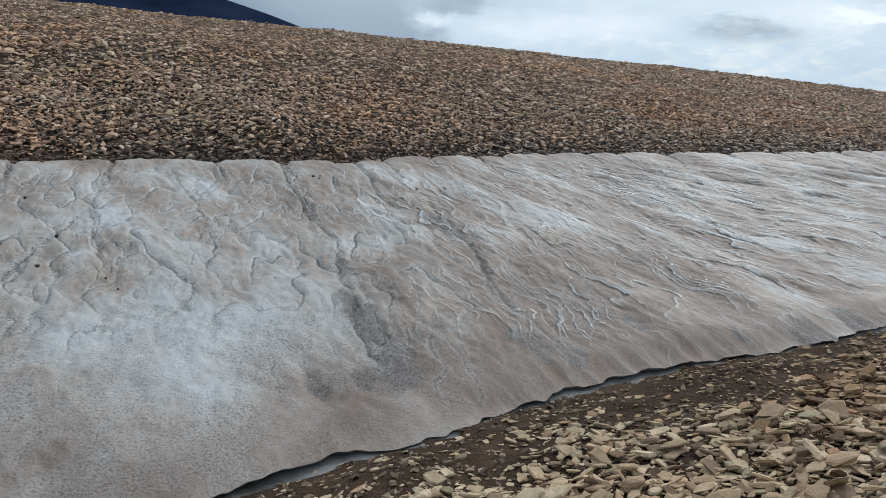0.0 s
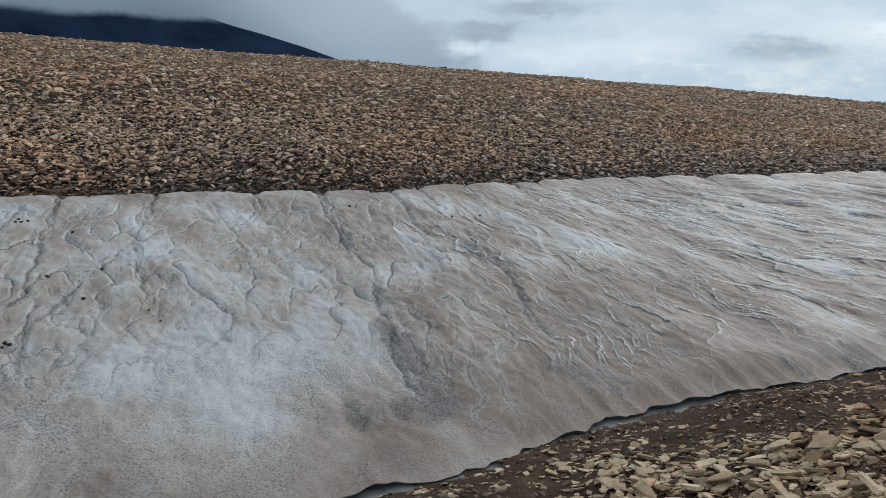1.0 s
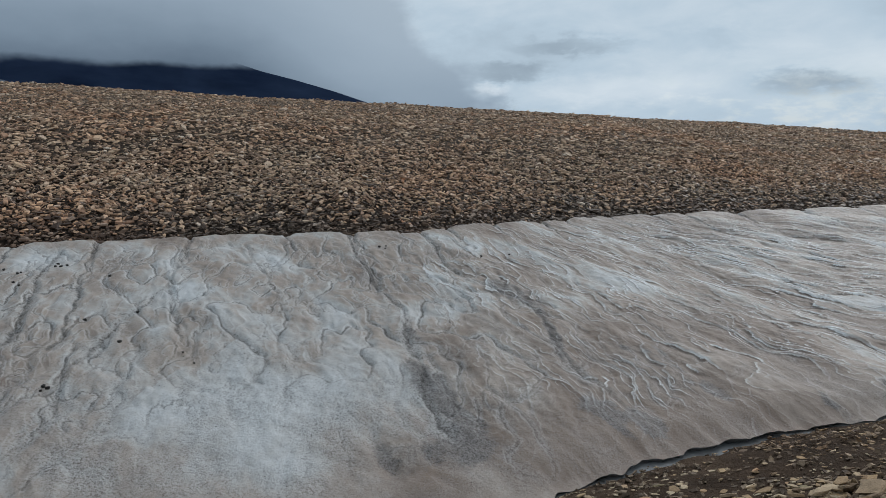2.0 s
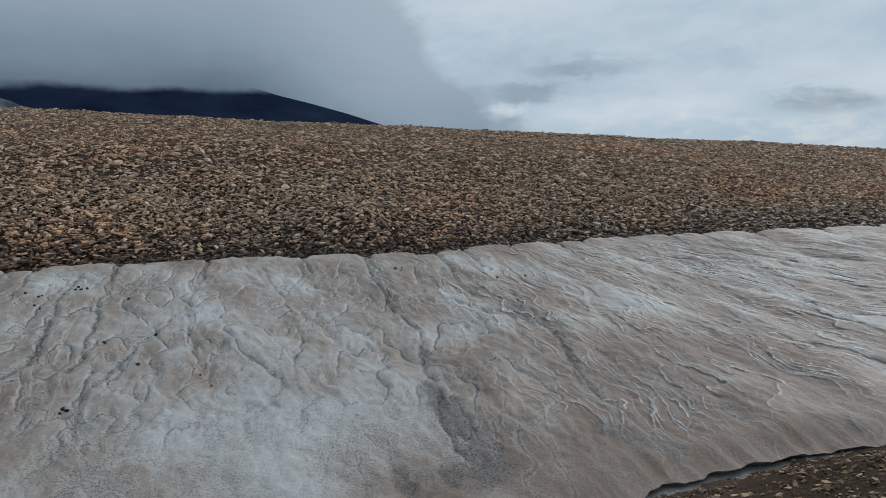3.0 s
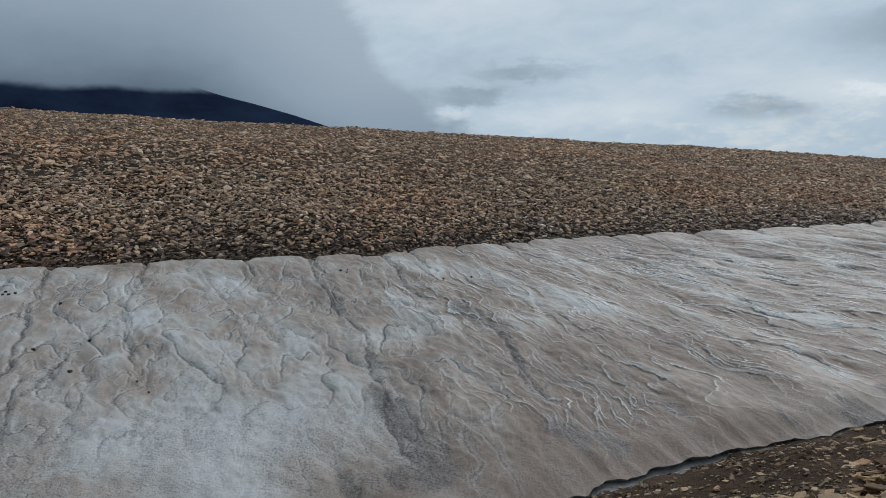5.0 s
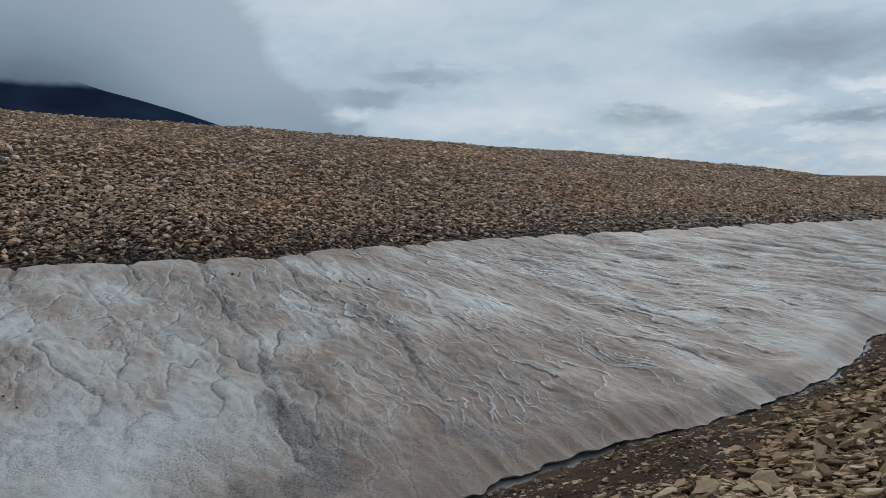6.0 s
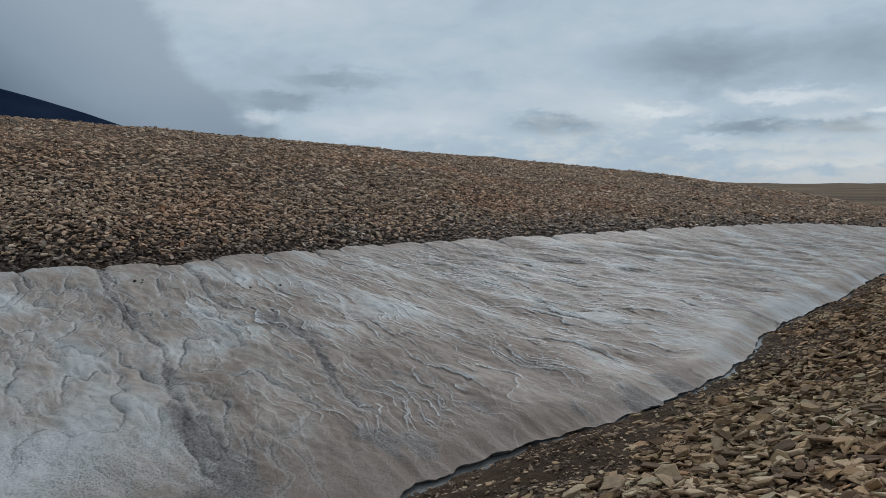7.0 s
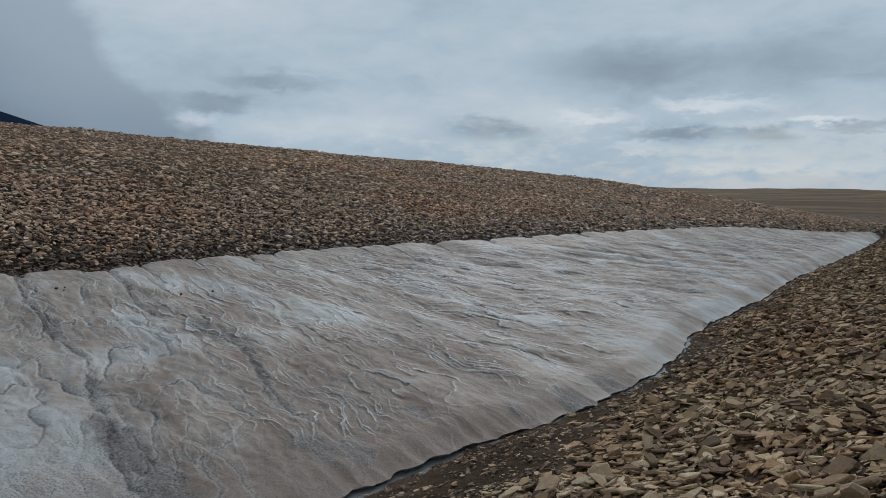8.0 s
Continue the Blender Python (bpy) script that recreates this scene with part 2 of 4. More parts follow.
stone_hill_single = stone_material("hill_stone_single", TAN, True)
stone_bank_single = stone_material("bank_stone_single", PALE, True)

earth, n = material("earth")
pos = n.add("ShaderNodeNewGeometry").outputs["Position"]
soil = n.ramp(n.noise(pos, 1.3, 6.0, 0.6), [(0.3, (0.036, 0.024, 0.016)), (0.55, (0.074, 0.050, 0.034)), (0.75, (0.125, 0.088, 0.061))])
plain = n.ramp(n.noise(n.stretch(pos, (0.012, 0.03, 0.02)), 1.0, 8.0, 0.6), [(0.35, (0.055, 0.037, 0.021)), (0.5, (0.105, 0.072, 0.039)), (0.68, (0.18, 0.13, 0.07))])
far_off = span(n, n.add("ShaderNodeVectorMath", {0: pos}, operation="LENGTH").outputs["Value"], 60.0, 160.0)
chips = n.add("ShaderNodeTexVoronoi", {"Vector": pos, "Scale": 11.0, "Randomness": 1.0})
chip_tone = n.ramp(chips.outputs["Color"], [(0.1, (0.10, 0.075, 0.056)), (0.5, (0.22, 0.16, 0.115)), (0.9, (0.36, 0.27, 0.195))])
hillside = span(n, n.add("ShaderNodeAttribute", attribute_name="hillside").outputs["Fac"], 0.2, 0.8)
# near-black chip edges and near ground: shade between stones put into the colour
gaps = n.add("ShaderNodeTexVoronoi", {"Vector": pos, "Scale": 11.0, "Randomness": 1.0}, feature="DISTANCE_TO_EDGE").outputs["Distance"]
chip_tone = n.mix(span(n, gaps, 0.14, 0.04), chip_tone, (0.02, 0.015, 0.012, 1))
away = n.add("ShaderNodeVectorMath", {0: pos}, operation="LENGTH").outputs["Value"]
shaded_gaps = n.mix(span(n, away, 16.0, 32.0), (0.028, 0.021, 0.016, 1), chip_tone)
colour = n.mix(hillside, soil, shaded_gaps)
colour = n.mix(far_off, colour, n.mix(0.12, plain, chip_tone))
height = n.math("ADD", n.noise(pos, 9.0, 6.0, 0.65), n.math("MULTIPLY", n.noise(pos, 60.0, 3.0), 0.3))
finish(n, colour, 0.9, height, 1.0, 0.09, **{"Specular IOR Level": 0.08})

snow_mat, n = material("old_snow")
pos = n.add("ShaderNodeNewGeometry").outputs["Position"]


def field(name):
    return n.add("ShaderNodeAttribute", attribute_name=name).outputs["Fac"]


def centred(x, much):
    return n.math("MULTIPLY", n.math("SUBTRACT", x, 0.5), much)


dirt, wet, white, soft_area, run, pillow = field("dirt"), field("wet"), field("white"), field("porous"), field("run"), field("pillow")
plan = n.add("ShaderNodeCombineXYZ", {0: field("lane"), 1: field("fall"), 2: 0.0}).outputs[0]
streak = n.noise(n.stretch(plan, (2.0, 0.95, 1)), 1.6, 6.0, 0.62, 0.3)
mott = n.noise(pos, 5.0, 5.0, 0.65)
fine = n.noise(pos, 22.0, 5.0, 0.7)
pore = n.noise(pos, 42.0, 3.0, 0.8)
broken = n.ramp(n.noise(plan, 1.3, 4.0, 0.6), [(0.40, 0.0), (0.55, 1.0)])


# pillows parted by ragged, porous joints
jitter = n.math("ADD", centred(fine, 0.05), centred(pore, 0.035))
cores, bands, crusts = [], [], []
for k, wd, keep in (("a", 0.019, n.math("MULTIPLY_ADD", broken, 0.65, 0.35)), ("b", 0.015, n.math("MULTIPLY_ADD", broken, -0.7, 0.8))):
    away = n.math("ADD", n.math("ABSOLUTE", n.math("MULTIPLY", field("joint_" + k), field("near_" + k))), jitter)
    keep = n.math("MULTIPLY", keep, pillow)
    cores.append(n.math("MULTIPLY", span(n, away, wd, 0.2 * wd), keep))
    crusts.append(n.math("MULTIPLY", n.math("MULTIPLY", span(n, away, 2.8 * wd, 1.8 * wd), span(n, away, 0.7 * wd, 1.2 * wd)), keep))
    bands.append(n.math("MULTIPLY", span(n, away, 6.0 * wd, 1.2 * wd), keep))
core = n.math("MAXIMUM", cores[0], n.math("MULTIPLY", cores[1], 0.8))
band = n.math("MAXIMUM", bands[0], n.math("MULTIPLY", bands[1], 0.8))
# melt runs: a dark bed and a granular margin
run_j = n.math("ADD", run, n.math("ADD", centred(fine, 1.8), n.math("ADD", centred(pore, 1.4), centred(mott, 1.6))))
patchy = n.ramp(n.noise(pos, 3.2, 4.0, 0.65), [(0.38, 0.35), (0.52, 1.0)])
bed = n.math("MULTIPLY", span(n, run_j, 1.0, 0.1), patchy)
margin = span(n, run_j, 5.0, 1.2)
# plates' lips and feet: pale crust, wet foot, with light and shade painted in
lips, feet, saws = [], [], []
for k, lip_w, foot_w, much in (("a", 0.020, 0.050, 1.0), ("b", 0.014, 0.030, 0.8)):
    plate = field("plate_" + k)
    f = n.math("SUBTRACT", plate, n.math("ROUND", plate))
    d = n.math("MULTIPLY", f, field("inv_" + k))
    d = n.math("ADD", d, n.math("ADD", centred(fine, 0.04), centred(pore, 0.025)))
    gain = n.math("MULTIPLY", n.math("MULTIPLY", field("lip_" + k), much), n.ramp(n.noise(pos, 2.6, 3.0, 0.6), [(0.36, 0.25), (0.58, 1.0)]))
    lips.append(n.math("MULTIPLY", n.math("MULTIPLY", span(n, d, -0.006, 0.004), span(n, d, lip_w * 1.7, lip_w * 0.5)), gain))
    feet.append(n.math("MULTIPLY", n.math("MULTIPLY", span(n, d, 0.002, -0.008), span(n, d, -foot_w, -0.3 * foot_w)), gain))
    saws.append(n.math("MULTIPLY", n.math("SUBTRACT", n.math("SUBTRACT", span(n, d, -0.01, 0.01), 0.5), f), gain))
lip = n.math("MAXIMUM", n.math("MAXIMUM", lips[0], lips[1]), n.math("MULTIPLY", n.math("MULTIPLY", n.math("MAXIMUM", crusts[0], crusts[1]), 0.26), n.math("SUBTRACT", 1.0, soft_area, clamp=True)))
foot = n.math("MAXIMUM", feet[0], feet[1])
saw = n.math("ADD", saws[0], n.math("MULTIPLY", saws[1], 0.6))
# dust on the plates and pillows
dust = n.math("ADD", dirt, centred(streak, 0.45))
dust = n.math("ADD", dust, centred(mott, 0.45))
dust = n.math("ADD", dust, centred(n.noise(n.stretch(plan, (1, 0.6, 1), shift=(5, 9, 0)), 1.9, 2.0, 0.5, 0.6), 0.65))
dust = n.math("SUBTRACT", dust, n.math("MULTIPLY", saw, 0.95))
dust = n.math("ADD", dust, centred(fine, 0.10), clamp=True)
colour = n.ramp(dust, [(0.0, (0.47, 0.495, 0.505)), (0.28, (0.375, 0.372, 0.36)), (0.52, (0.305, 0.262, 0.225)), (1.0, (0.165, 0.124, 0.097))])
ragged_wet = span(n, n.math("ADD", wet, n.math("ADD", centred(mott, 1.1), centred(fine, 0.5))), 0.38, 0.72)
soaked = n.math("MULTIPLY", ragged_wet, n.ramp(n.noise(plan, 5.0, 5.0, 0.7), [(0.35, 1.0), (0.62, 0.7)]))
# coarse white grain with dark pits between
grain_on = n.math("ADD", n.math("ADD", n.math("MULTIPLY", soft_area, 0.75), n.math("MULTIPLY", white, 0.55)), n.math("MAXIMUM", n.math("MULTIPLY", band, 0.75), n.math("MULTIPLY", margin, 0.7)))
grain_on = n.math("MULTIPLY", grain_on, n.ramp(n.noise(n.stretch(plan, (1, 0.6, 1)), 1.5, 6.0, 0.68), [(0.36, 0.15), (0.60, 1.0)]), clamp=True)
grainy = n.mix(n.ramp(pore, [(0.36, 0.0), (0.45, 0.65), (0.56, 1.0)]), (0.07, 0.07, 0.072, 1), (0.57, 0.60, 0.61, 1))
colour = n.mix(n.math("MULTIPLY", grain_on, 0.60), colour, grainy)
colour = n.mix(n.math("MULTIPLY", soaked, 0.88), colour, n.mix(n.ramp(pore, [(0.38, 0.0), (0.60, 1.0)]), (0.05, 0.047, 0.047, 1), (0.19, 0.185, 0.185, 1)))
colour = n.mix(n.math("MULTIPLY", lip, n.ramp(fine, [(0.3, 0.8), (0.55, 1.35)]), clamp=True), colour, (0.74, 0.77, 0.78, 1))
# joint and bed grime, with the lips' drop shade painted in the same tone
grime_and_shade = n.math("MAXIMUM", n.math("MAXIMUM", n.math("MULTIPLY", core, 0.65), bed), n.math("MULTIPLY", foot, 0.85))
grime_and_shade = n.math("MULTIPLY", grime_and_shade, n.ramp(pore, [(0.35, 1.0), (0.62, 0.45)]))
colour = n.mix(grime_and_shade, colour, (0.085, 0.080, 0.077, 1))
grit = n.ramp(n.add("ShaderNodeTexVoronoi", {"Vector": pos, "Scale": 13.0}).outputs["Distance"], [(0.06, 1.0), (0.12, 0.0)])
grit = n.math("MULTIPLY", grit, n.ramp(n.noise(pos, 2.2, 3.0), [(0.48, 0.0), (0.60, 0.85)]))
colour = n.mix(grit, colour, (0.06, 0.052, 0.045, 1))
height = n.math("ADD", n.math("MULTIPLY", pore, n.math("MULTIPLY_ADD", grain_on, 0.60, 0.06)), n.math("MULTIPLY", fine, 0.11))
height = n.math("ADD", height, n.math("MULTIPLY", mott, 0.24))
height = n.math("ADD", height, n.math("MULTIPLY", band, -0.22))
height = n.math("SUBTRACT", height, n.math("ADD", n.math("MULTIPLY", core, 0.25), n.math("MULTIPLY", bed, n.math("MULTIPLY_ADD", pore, 1.6, -0.3))))
height = n.math("ADD", height, n.math("MULTIPLY", saw, 0.45))
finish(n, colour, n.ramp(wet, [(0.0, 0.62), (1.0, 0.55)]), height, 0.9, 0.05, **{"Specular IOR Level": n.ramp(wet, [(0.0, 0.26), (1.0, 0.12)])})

# dark grey tone: shade of the undercut put into the snow's underside
ice_mat, n = material("snow_underside")
pos = n.add("ShaderNodeNewGeometry").outputs["Position"]
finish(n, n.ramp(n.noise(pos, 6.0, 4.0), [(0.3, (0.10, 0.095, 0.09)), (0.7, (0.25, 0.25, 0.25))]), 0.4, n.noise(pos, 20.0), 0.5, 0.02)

water_mat, n = material("melt_water")
pos = n.add("ShaderNodeNewGeometry").outputs["Position"]
finish(n, n.ramp(n.noise(pos, 1.6, 4.0), [(0.35, (0.06, 0.058, 0.055)), (0.6, (0.19, 0.20, 0.205))]), 0.10, n.noise(pos, 14.0, 4.0), 0.30, 0.02, IOR=1.33)

# navy tone: blue haze of the distance put into the rock colour
rock_hazed, n = material("hazed_mountain_rock")
pos = n.add("ShaderNodeNewGeometry").outputs["Position"]
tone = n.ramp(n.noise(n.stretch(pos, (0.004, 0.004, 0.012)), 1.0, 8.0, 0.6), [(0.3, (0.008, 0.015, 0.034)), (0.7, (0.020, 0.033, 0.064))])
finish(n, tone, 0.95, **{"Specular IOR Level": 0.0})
ice_far, n = material("far_ice")
pos = n.add("ShaderNodeNewGeometry").outputs["Position"]
finish(n, n.ramp(n.noise(n.stretch(pos, (0.02, 0.02, 0.02)), 1.0, 6.0), [(0.4, (0.07, 0.09, 0.12)), (0.6, (0.30, 0.36, 0.42))]), 0.7)

cloud_mat, n = material("cloud")
aa = n.add("ShaderNodeAttribute", attribute_name="along").outputs["Fac"]
bb = n.add("ShaderNodeAttribute", attribute_name="above").outputs["Fac"]
sheet = n.add("ShaderNodeCombineXYZ", {0: aa, 1: bb, 2: 0.0}).outputs[0]
soft1 = n.noise(n.stretch(sheet, (0.10, 0.22, 1)), 1.0, 5.0, 0.55)
soft2 = n.noise(n.stretch(sheet, (0.35, 0.55, 1)), 1.0, 5.0, 0.6)
wob = n.math("ADD", n.math("MULTIPLY", n.math("SUBTRACT", soft1, 0.5), 9.0), n.math("MULTIPLY", n.math("SUBTRACT", soft2, 0.5), 3.0))
floor_el = n.math("MULTIPLY_ADD", n.math("SUBTRACT", n.noise(n.stretch(sheet, (0.16, 0.3, 1)), 1.0, 4.0, 0.6), 0.5), 1.3, 6.45)
cap = span(n, n.math("SUBTRACT", bb, floor_el), -0.30, 0.42)
cap = n.math("MULTIPLY", cap, span(n, n.math("ADD", aa, centred(soft2, 1.5)), -37.0, -38.6))
behind = n.add("ShaderNodeAttribute", attribute_name="behind").outputs["Fac"]
under_edge = n.math("MAXIMUM", behind, cap)
puff = n.add("ShaderNodeTexVoronoi", {"Vector": n.stretch(sheet, (0.22, 0.30, 1)), "Scale": 1.0}, feature="SMOOTH_F1").outputs["Distance"]
side = n.math("ADD", n.math("MULTIPLY_ADD", bb, 0.72, aa), n.math("ADD", n.math("MULTIPLY", wob, 1.5), centred(puff, 6.0)))
right_edge = span(n, side, -15.2, -19.4)
left_edge = span(n, aa, -100.0, -85.0)
alpha = n.math("MULTIPLY", n.math("MULTIPLY", under_edge, right_edge), left_edge)
tone_x = n.math("ADD", n.math("MULTIPLY_ADD", wob, 0.30, bb), span(n, aa, -43.0, -25.0, 0.0, 8.0))
tone = n.ramp(n.math("DIVIDE", tone_x, 26.0), [(0.23, (0.12, 0.165, 0.22)), (0.33, (0.215, 0.28, 0.35)), (0.45, (0.315, 0.395, 0.475)), (0.62, (0.395, 0.48, 0.56)), (1.0, (0.49, 0.57, 0.635))])
glow = n.add("ShaderNodeEmission", {0: tone, 1: 1.0}).outputs[0]
clear = n.add("ShaderNodeBsdfTransparent").outputs[0]
n.add("ShaderNodeOutputMaterial", {0: n.add("ShaderNodeMixShader", {0: alpha, 1: clear, 2: glow}).outputs[0]})

# ---- ground: one sheet to the horizon ----
S = np.concatenate([-spread(20, 4500, 40)[::-1], stations(((-19.5, -4, 0.6), (-4, 14, 0.2), (14, 45, 0.45), (45, 80, 1.2))), spread(82, 4500, 60)])
P = np.concatenate([-spread(6, 4500, 40)[::-1], stations(((-5.5, 0, 0.4), (0, 6.4, 0.12), (6.4, 17, 0.4), (17, 70, 1.2))), spread(72, 4500, 50)])
gs, gp = np.meshgrid(S, P, indexing="ij")
gx, gy = world_xy(gs, gp)
gz = ground_height(gs, gp) + EYE
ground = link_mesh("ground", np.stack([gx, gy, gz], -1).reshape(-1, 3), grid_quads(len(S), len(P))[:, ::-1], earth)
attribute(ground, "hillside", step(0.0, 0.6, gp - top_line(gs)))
tagged(ground, "dark brown wet earth bank and stony tundra hillside", "ground", kind="structure")

# ---- the snow patch ----
DRIFT = curve_of(((-60, 0.30), (2, 0.28), (4, 0.24), (6, 0.13), (10, 0.15), (14, 0.0), (18, -0.35), (60, -0.6)), 1.0)
LEAN = curve_of(((-60, 0.25), (1, 0.25), (3.5, 0.18), (5, 0.08), (6.5, 0.08), (7.2, -0.05), (8.5, -0.2), (10, -0.5), (12.5, -1.05), (15, -1.6), (18, -2.1), (24, -2.8), (60, -3.2)), 0.5)
NOTCH = [-14.0, -12.8, -11.9, -10.3, -9.2, -8.1, -7.2, -5.8, -4.9, -3.6, -2.6, -1.7, -1.0, -0.6, 0.57, 1.91, 3.48, 4.58, 5.4, 5.8, 6.34, 7.36, 8.47, 9.13, 10.27, 11.32, 12.09, 13.4]
while NOTCH[-1] < 50:
    NOTCH.append(NOTCH[-1] + random.uniform(0.8, 1.9))
NOTCH = np.array(NOTCH)


def lobe(c):
    """0 in the notches of the snow's upper rim, 1 on the rounded lobes between them."""
    i = np.clip(np.searchsorted(NOTCH, c) - 1, 0, len(NOTCH) - 2)
    t = np.clip((c - NOTCH[i]) / (NOTCH[i + 1] - NOTCH[i]), 0, 1)
    return np.sqrt(np.clip(1 - np.abs(2 * t - 1.0) ** 4.0, 0, 1)) * np.minimum(1, (NOTCH[i + 1] - NOTCH[i]) / 0.9)


def rill_gap(c):
    """How far c lies from the nearest notch, in metres."""
    i = np.clip(np.searchsorted(NOTCH, c), 1, len(NOTCH) - 1)
    return np.minimum(np.abs(c - NOTCH[i - 1]), np.abs(NOTCH[i] - c))


def bell(s, p, s0, p0, rs, rp):
    return np.exp(-((s - s0) / rs) ** 2 - ((p - p0) / rp) ** 2)


ss = np.concatenate([np.arange(-14, -2.5, 0.10), np.arange(-2.5, 13, 0.022), np.arange(13, 22, 0.045), np.arange(22, 51.2, 0.10)])
tt = np.concatenate([np.linspace(0, 0.05, 10)[:-1], np.linspace(0.05, 0.9, 200)[:-1], np.linspace(0.9, 1.0, 34)])
sg, tg = np.meshgrid(ss, tt, indexing="ij")
e0 = stream_edge(sg)
rim = top_line(sg) + 0.04
lob = lobe(sg)
p1 = rim + 0.15 * lob * step(0.6, 1.0, tg)
pg = e0 + (p1 - e0) * tg
down = top_line(sg) - pg                                   # metres below the rim
d_low = pg - e0                                            # metres above the lower edge
drift = DRIFT(sg)
bend = 0.26 * swirl(sg * 0.35, pg * 0.40, 21, 2) * step(0, 2.5, down) + 0.07 * swirl(sg * 0.8, pg * 1.9, 22, 2) + 0.022 * swirl(sg * 3, pg * 7, 20, 2)
cc = sg + drift * down + bend
height = snow_height(sg, pg)
flow = swirl(sg * 0.30 + 4, pg * 0.25, 23, 3)
# rills that start in the notches of the rim
strong = 1.15 * bell(cc, 0, 4.58, 0, 0.5, 1) + bell(cc, 0, 1.91, 0, 0.4, 1) + 0.8 * bell(cc, 0, 0.57, 0, 0.4, 1) + 0.8 * bell(cc, 0, 5.8, 0, 0.35, 1)
keep = np.clip(np.maximum(0.15 + 0.8 * flow, 0.85 * strong) + 0.5 * swirl(sg * 1.1, pg * 1.3, 40, 3), 0.0, 1) * (1 - 0.45 * step(4.5, 7.0, down))
wide = 0.009 + 0.002 * np.clip(down, 0, 6) + 0.010 * np.clip(swirl(sg * 2, pg * 2, 24, 2), 0, 1)
gap_r = rill_gap(cc)
lc = lobe(cc)
fade_low = 1 - 0.75 * step(2.0, 5.5, down)
height += 0.055 * (lob - 0.75) * step(0.6, -0.1, down) + 0.020 * (lc - 0.7) * fade_low * step(-0.2, 0.5, down)
height -= 0.012 * np.exp(-(gap_r / (0.03 + wide)) ** 2) * keep * step(-0.25, 0.35, down)
# drawn-out plates that follow the fall line: each ends in a lip with a drop below it
c2 = sg.copy()
for _ in range(8):                                         # follow the flow to half way up the slope
    c2 = c2 + LEAN(c2) * (0.5 * (top_line(sg) + e0) - pg) / 8
c2 = c2 + 0.4 * bend + 0.07 * swirl(sg * 0.6, pg * 0.9, 18, 2)
calm = (1 - 0.9 * bell(sg, pg, 1.2, 6.0, 2.2, 1.3)) * (0.15 + 0.85 * step(0.2, 1.5, d_low + 0.35 * swirl(sg, pg, 45, 2)))
power = (0.16 + 0.62 * step(3.6, 6.2, c2 + 0.5 * swirl(sg * 0.5, pg * 0.6, 19, 2)) + 0.22 * step(6.5, 12, sg)) * calm * (0.35 + 0.65 * step(0.1, 1.4, down))


def plates(n, reach, width, seed):
    """Saw-toothed relief of the field n, with the distance scale and the strength of each lip."""
    across = np.gradient(n, axis=0) / np.gradient(sg, axis=0)
    grad = np.hypot(across, np.gradient(n, axis=1) / np.gradient(pg, axis=1))
    inv = 1.0 / np.clip(grad, 0.8, 40) / (1 + 0.14 * np.clip(sg - 7, 0, 12))
    lip = np.round(n)
    f = n - lip
    much = np.clip(0.55 + 0.95 * slopes(lip * 3.7, pg * reach, seed) + 0.4 * slopes(sg * 0.8, pg * 0.6, seed + 3), 0, 1) * step(0.0, 0.45, across * inv)
    return inv, much, step(-width, width, f / np.clip(grad, 0.8, 40)) - 0.5 - f


n1 = c2 * 2.5 + 1.0 * swirl(c2 * 1.25, pg * 0.75, 14, 3) + 0.24 * swirl(c2 * 4.0, pg * 2.4, 15, 3)
n2 = c2 * 5.6 + 1.25 * swirl(c2 * 2.4 + 5, pg * 1.3, 52, 3) + 0.45 * swirl(c2 * 7.0, pg * 4.0, 53, 2)
inv1, much1, saw1 = plates(n1, 1.1, 0.035, 54)
inv2, much2, saw2 = plates(n2, 1.7, 0.03, 55)
height += power * (0.048 * saw1 * much1 + 0.026 * saw2 * much2)

swell = swirl(c2 * 1.3 + 3, pg * 0.42, 68, 2)
height += 0.040 * power * swell


def creases(n):
    """Rounded lumps with sharp creases where n is nought, and the distance scale of the creases."""
    grad = np.hypot(np.gradient(n, axis=0) / np.gradient(sg, axis=0), np.gradient(n, axis=1) / np.gradient(pg, axis=1))
    return 1.0 / np.clip(grad, 0.5, 40), 1 - np.exp(-np.abs(n) / 0.22)


pillow = calm * (1 - 0.75 * step(4.0, 7.0, c2)) * (0.25 + 0.75 * step(0.05, 0.8, down))
m1 = swirl(c2 * 1.7 + 11, pg * 0.85, 62, 2) + 0.22 * swirl(c2 * 4.2, pg * 2.6, 63, 3)
m2 = swirl(c2 * 3.6 + 2, pg * 1.8, 64, 2) + 0.25 * swirl(c2 * 8, pg * 5, 65, 2)
crease1, lump1 = creases(m1)
crease2, lump2 = creases(m2)
height += pillow * (0.046 * (lump1 - 0.75) + 0.020 * (lump2 - 0.75))

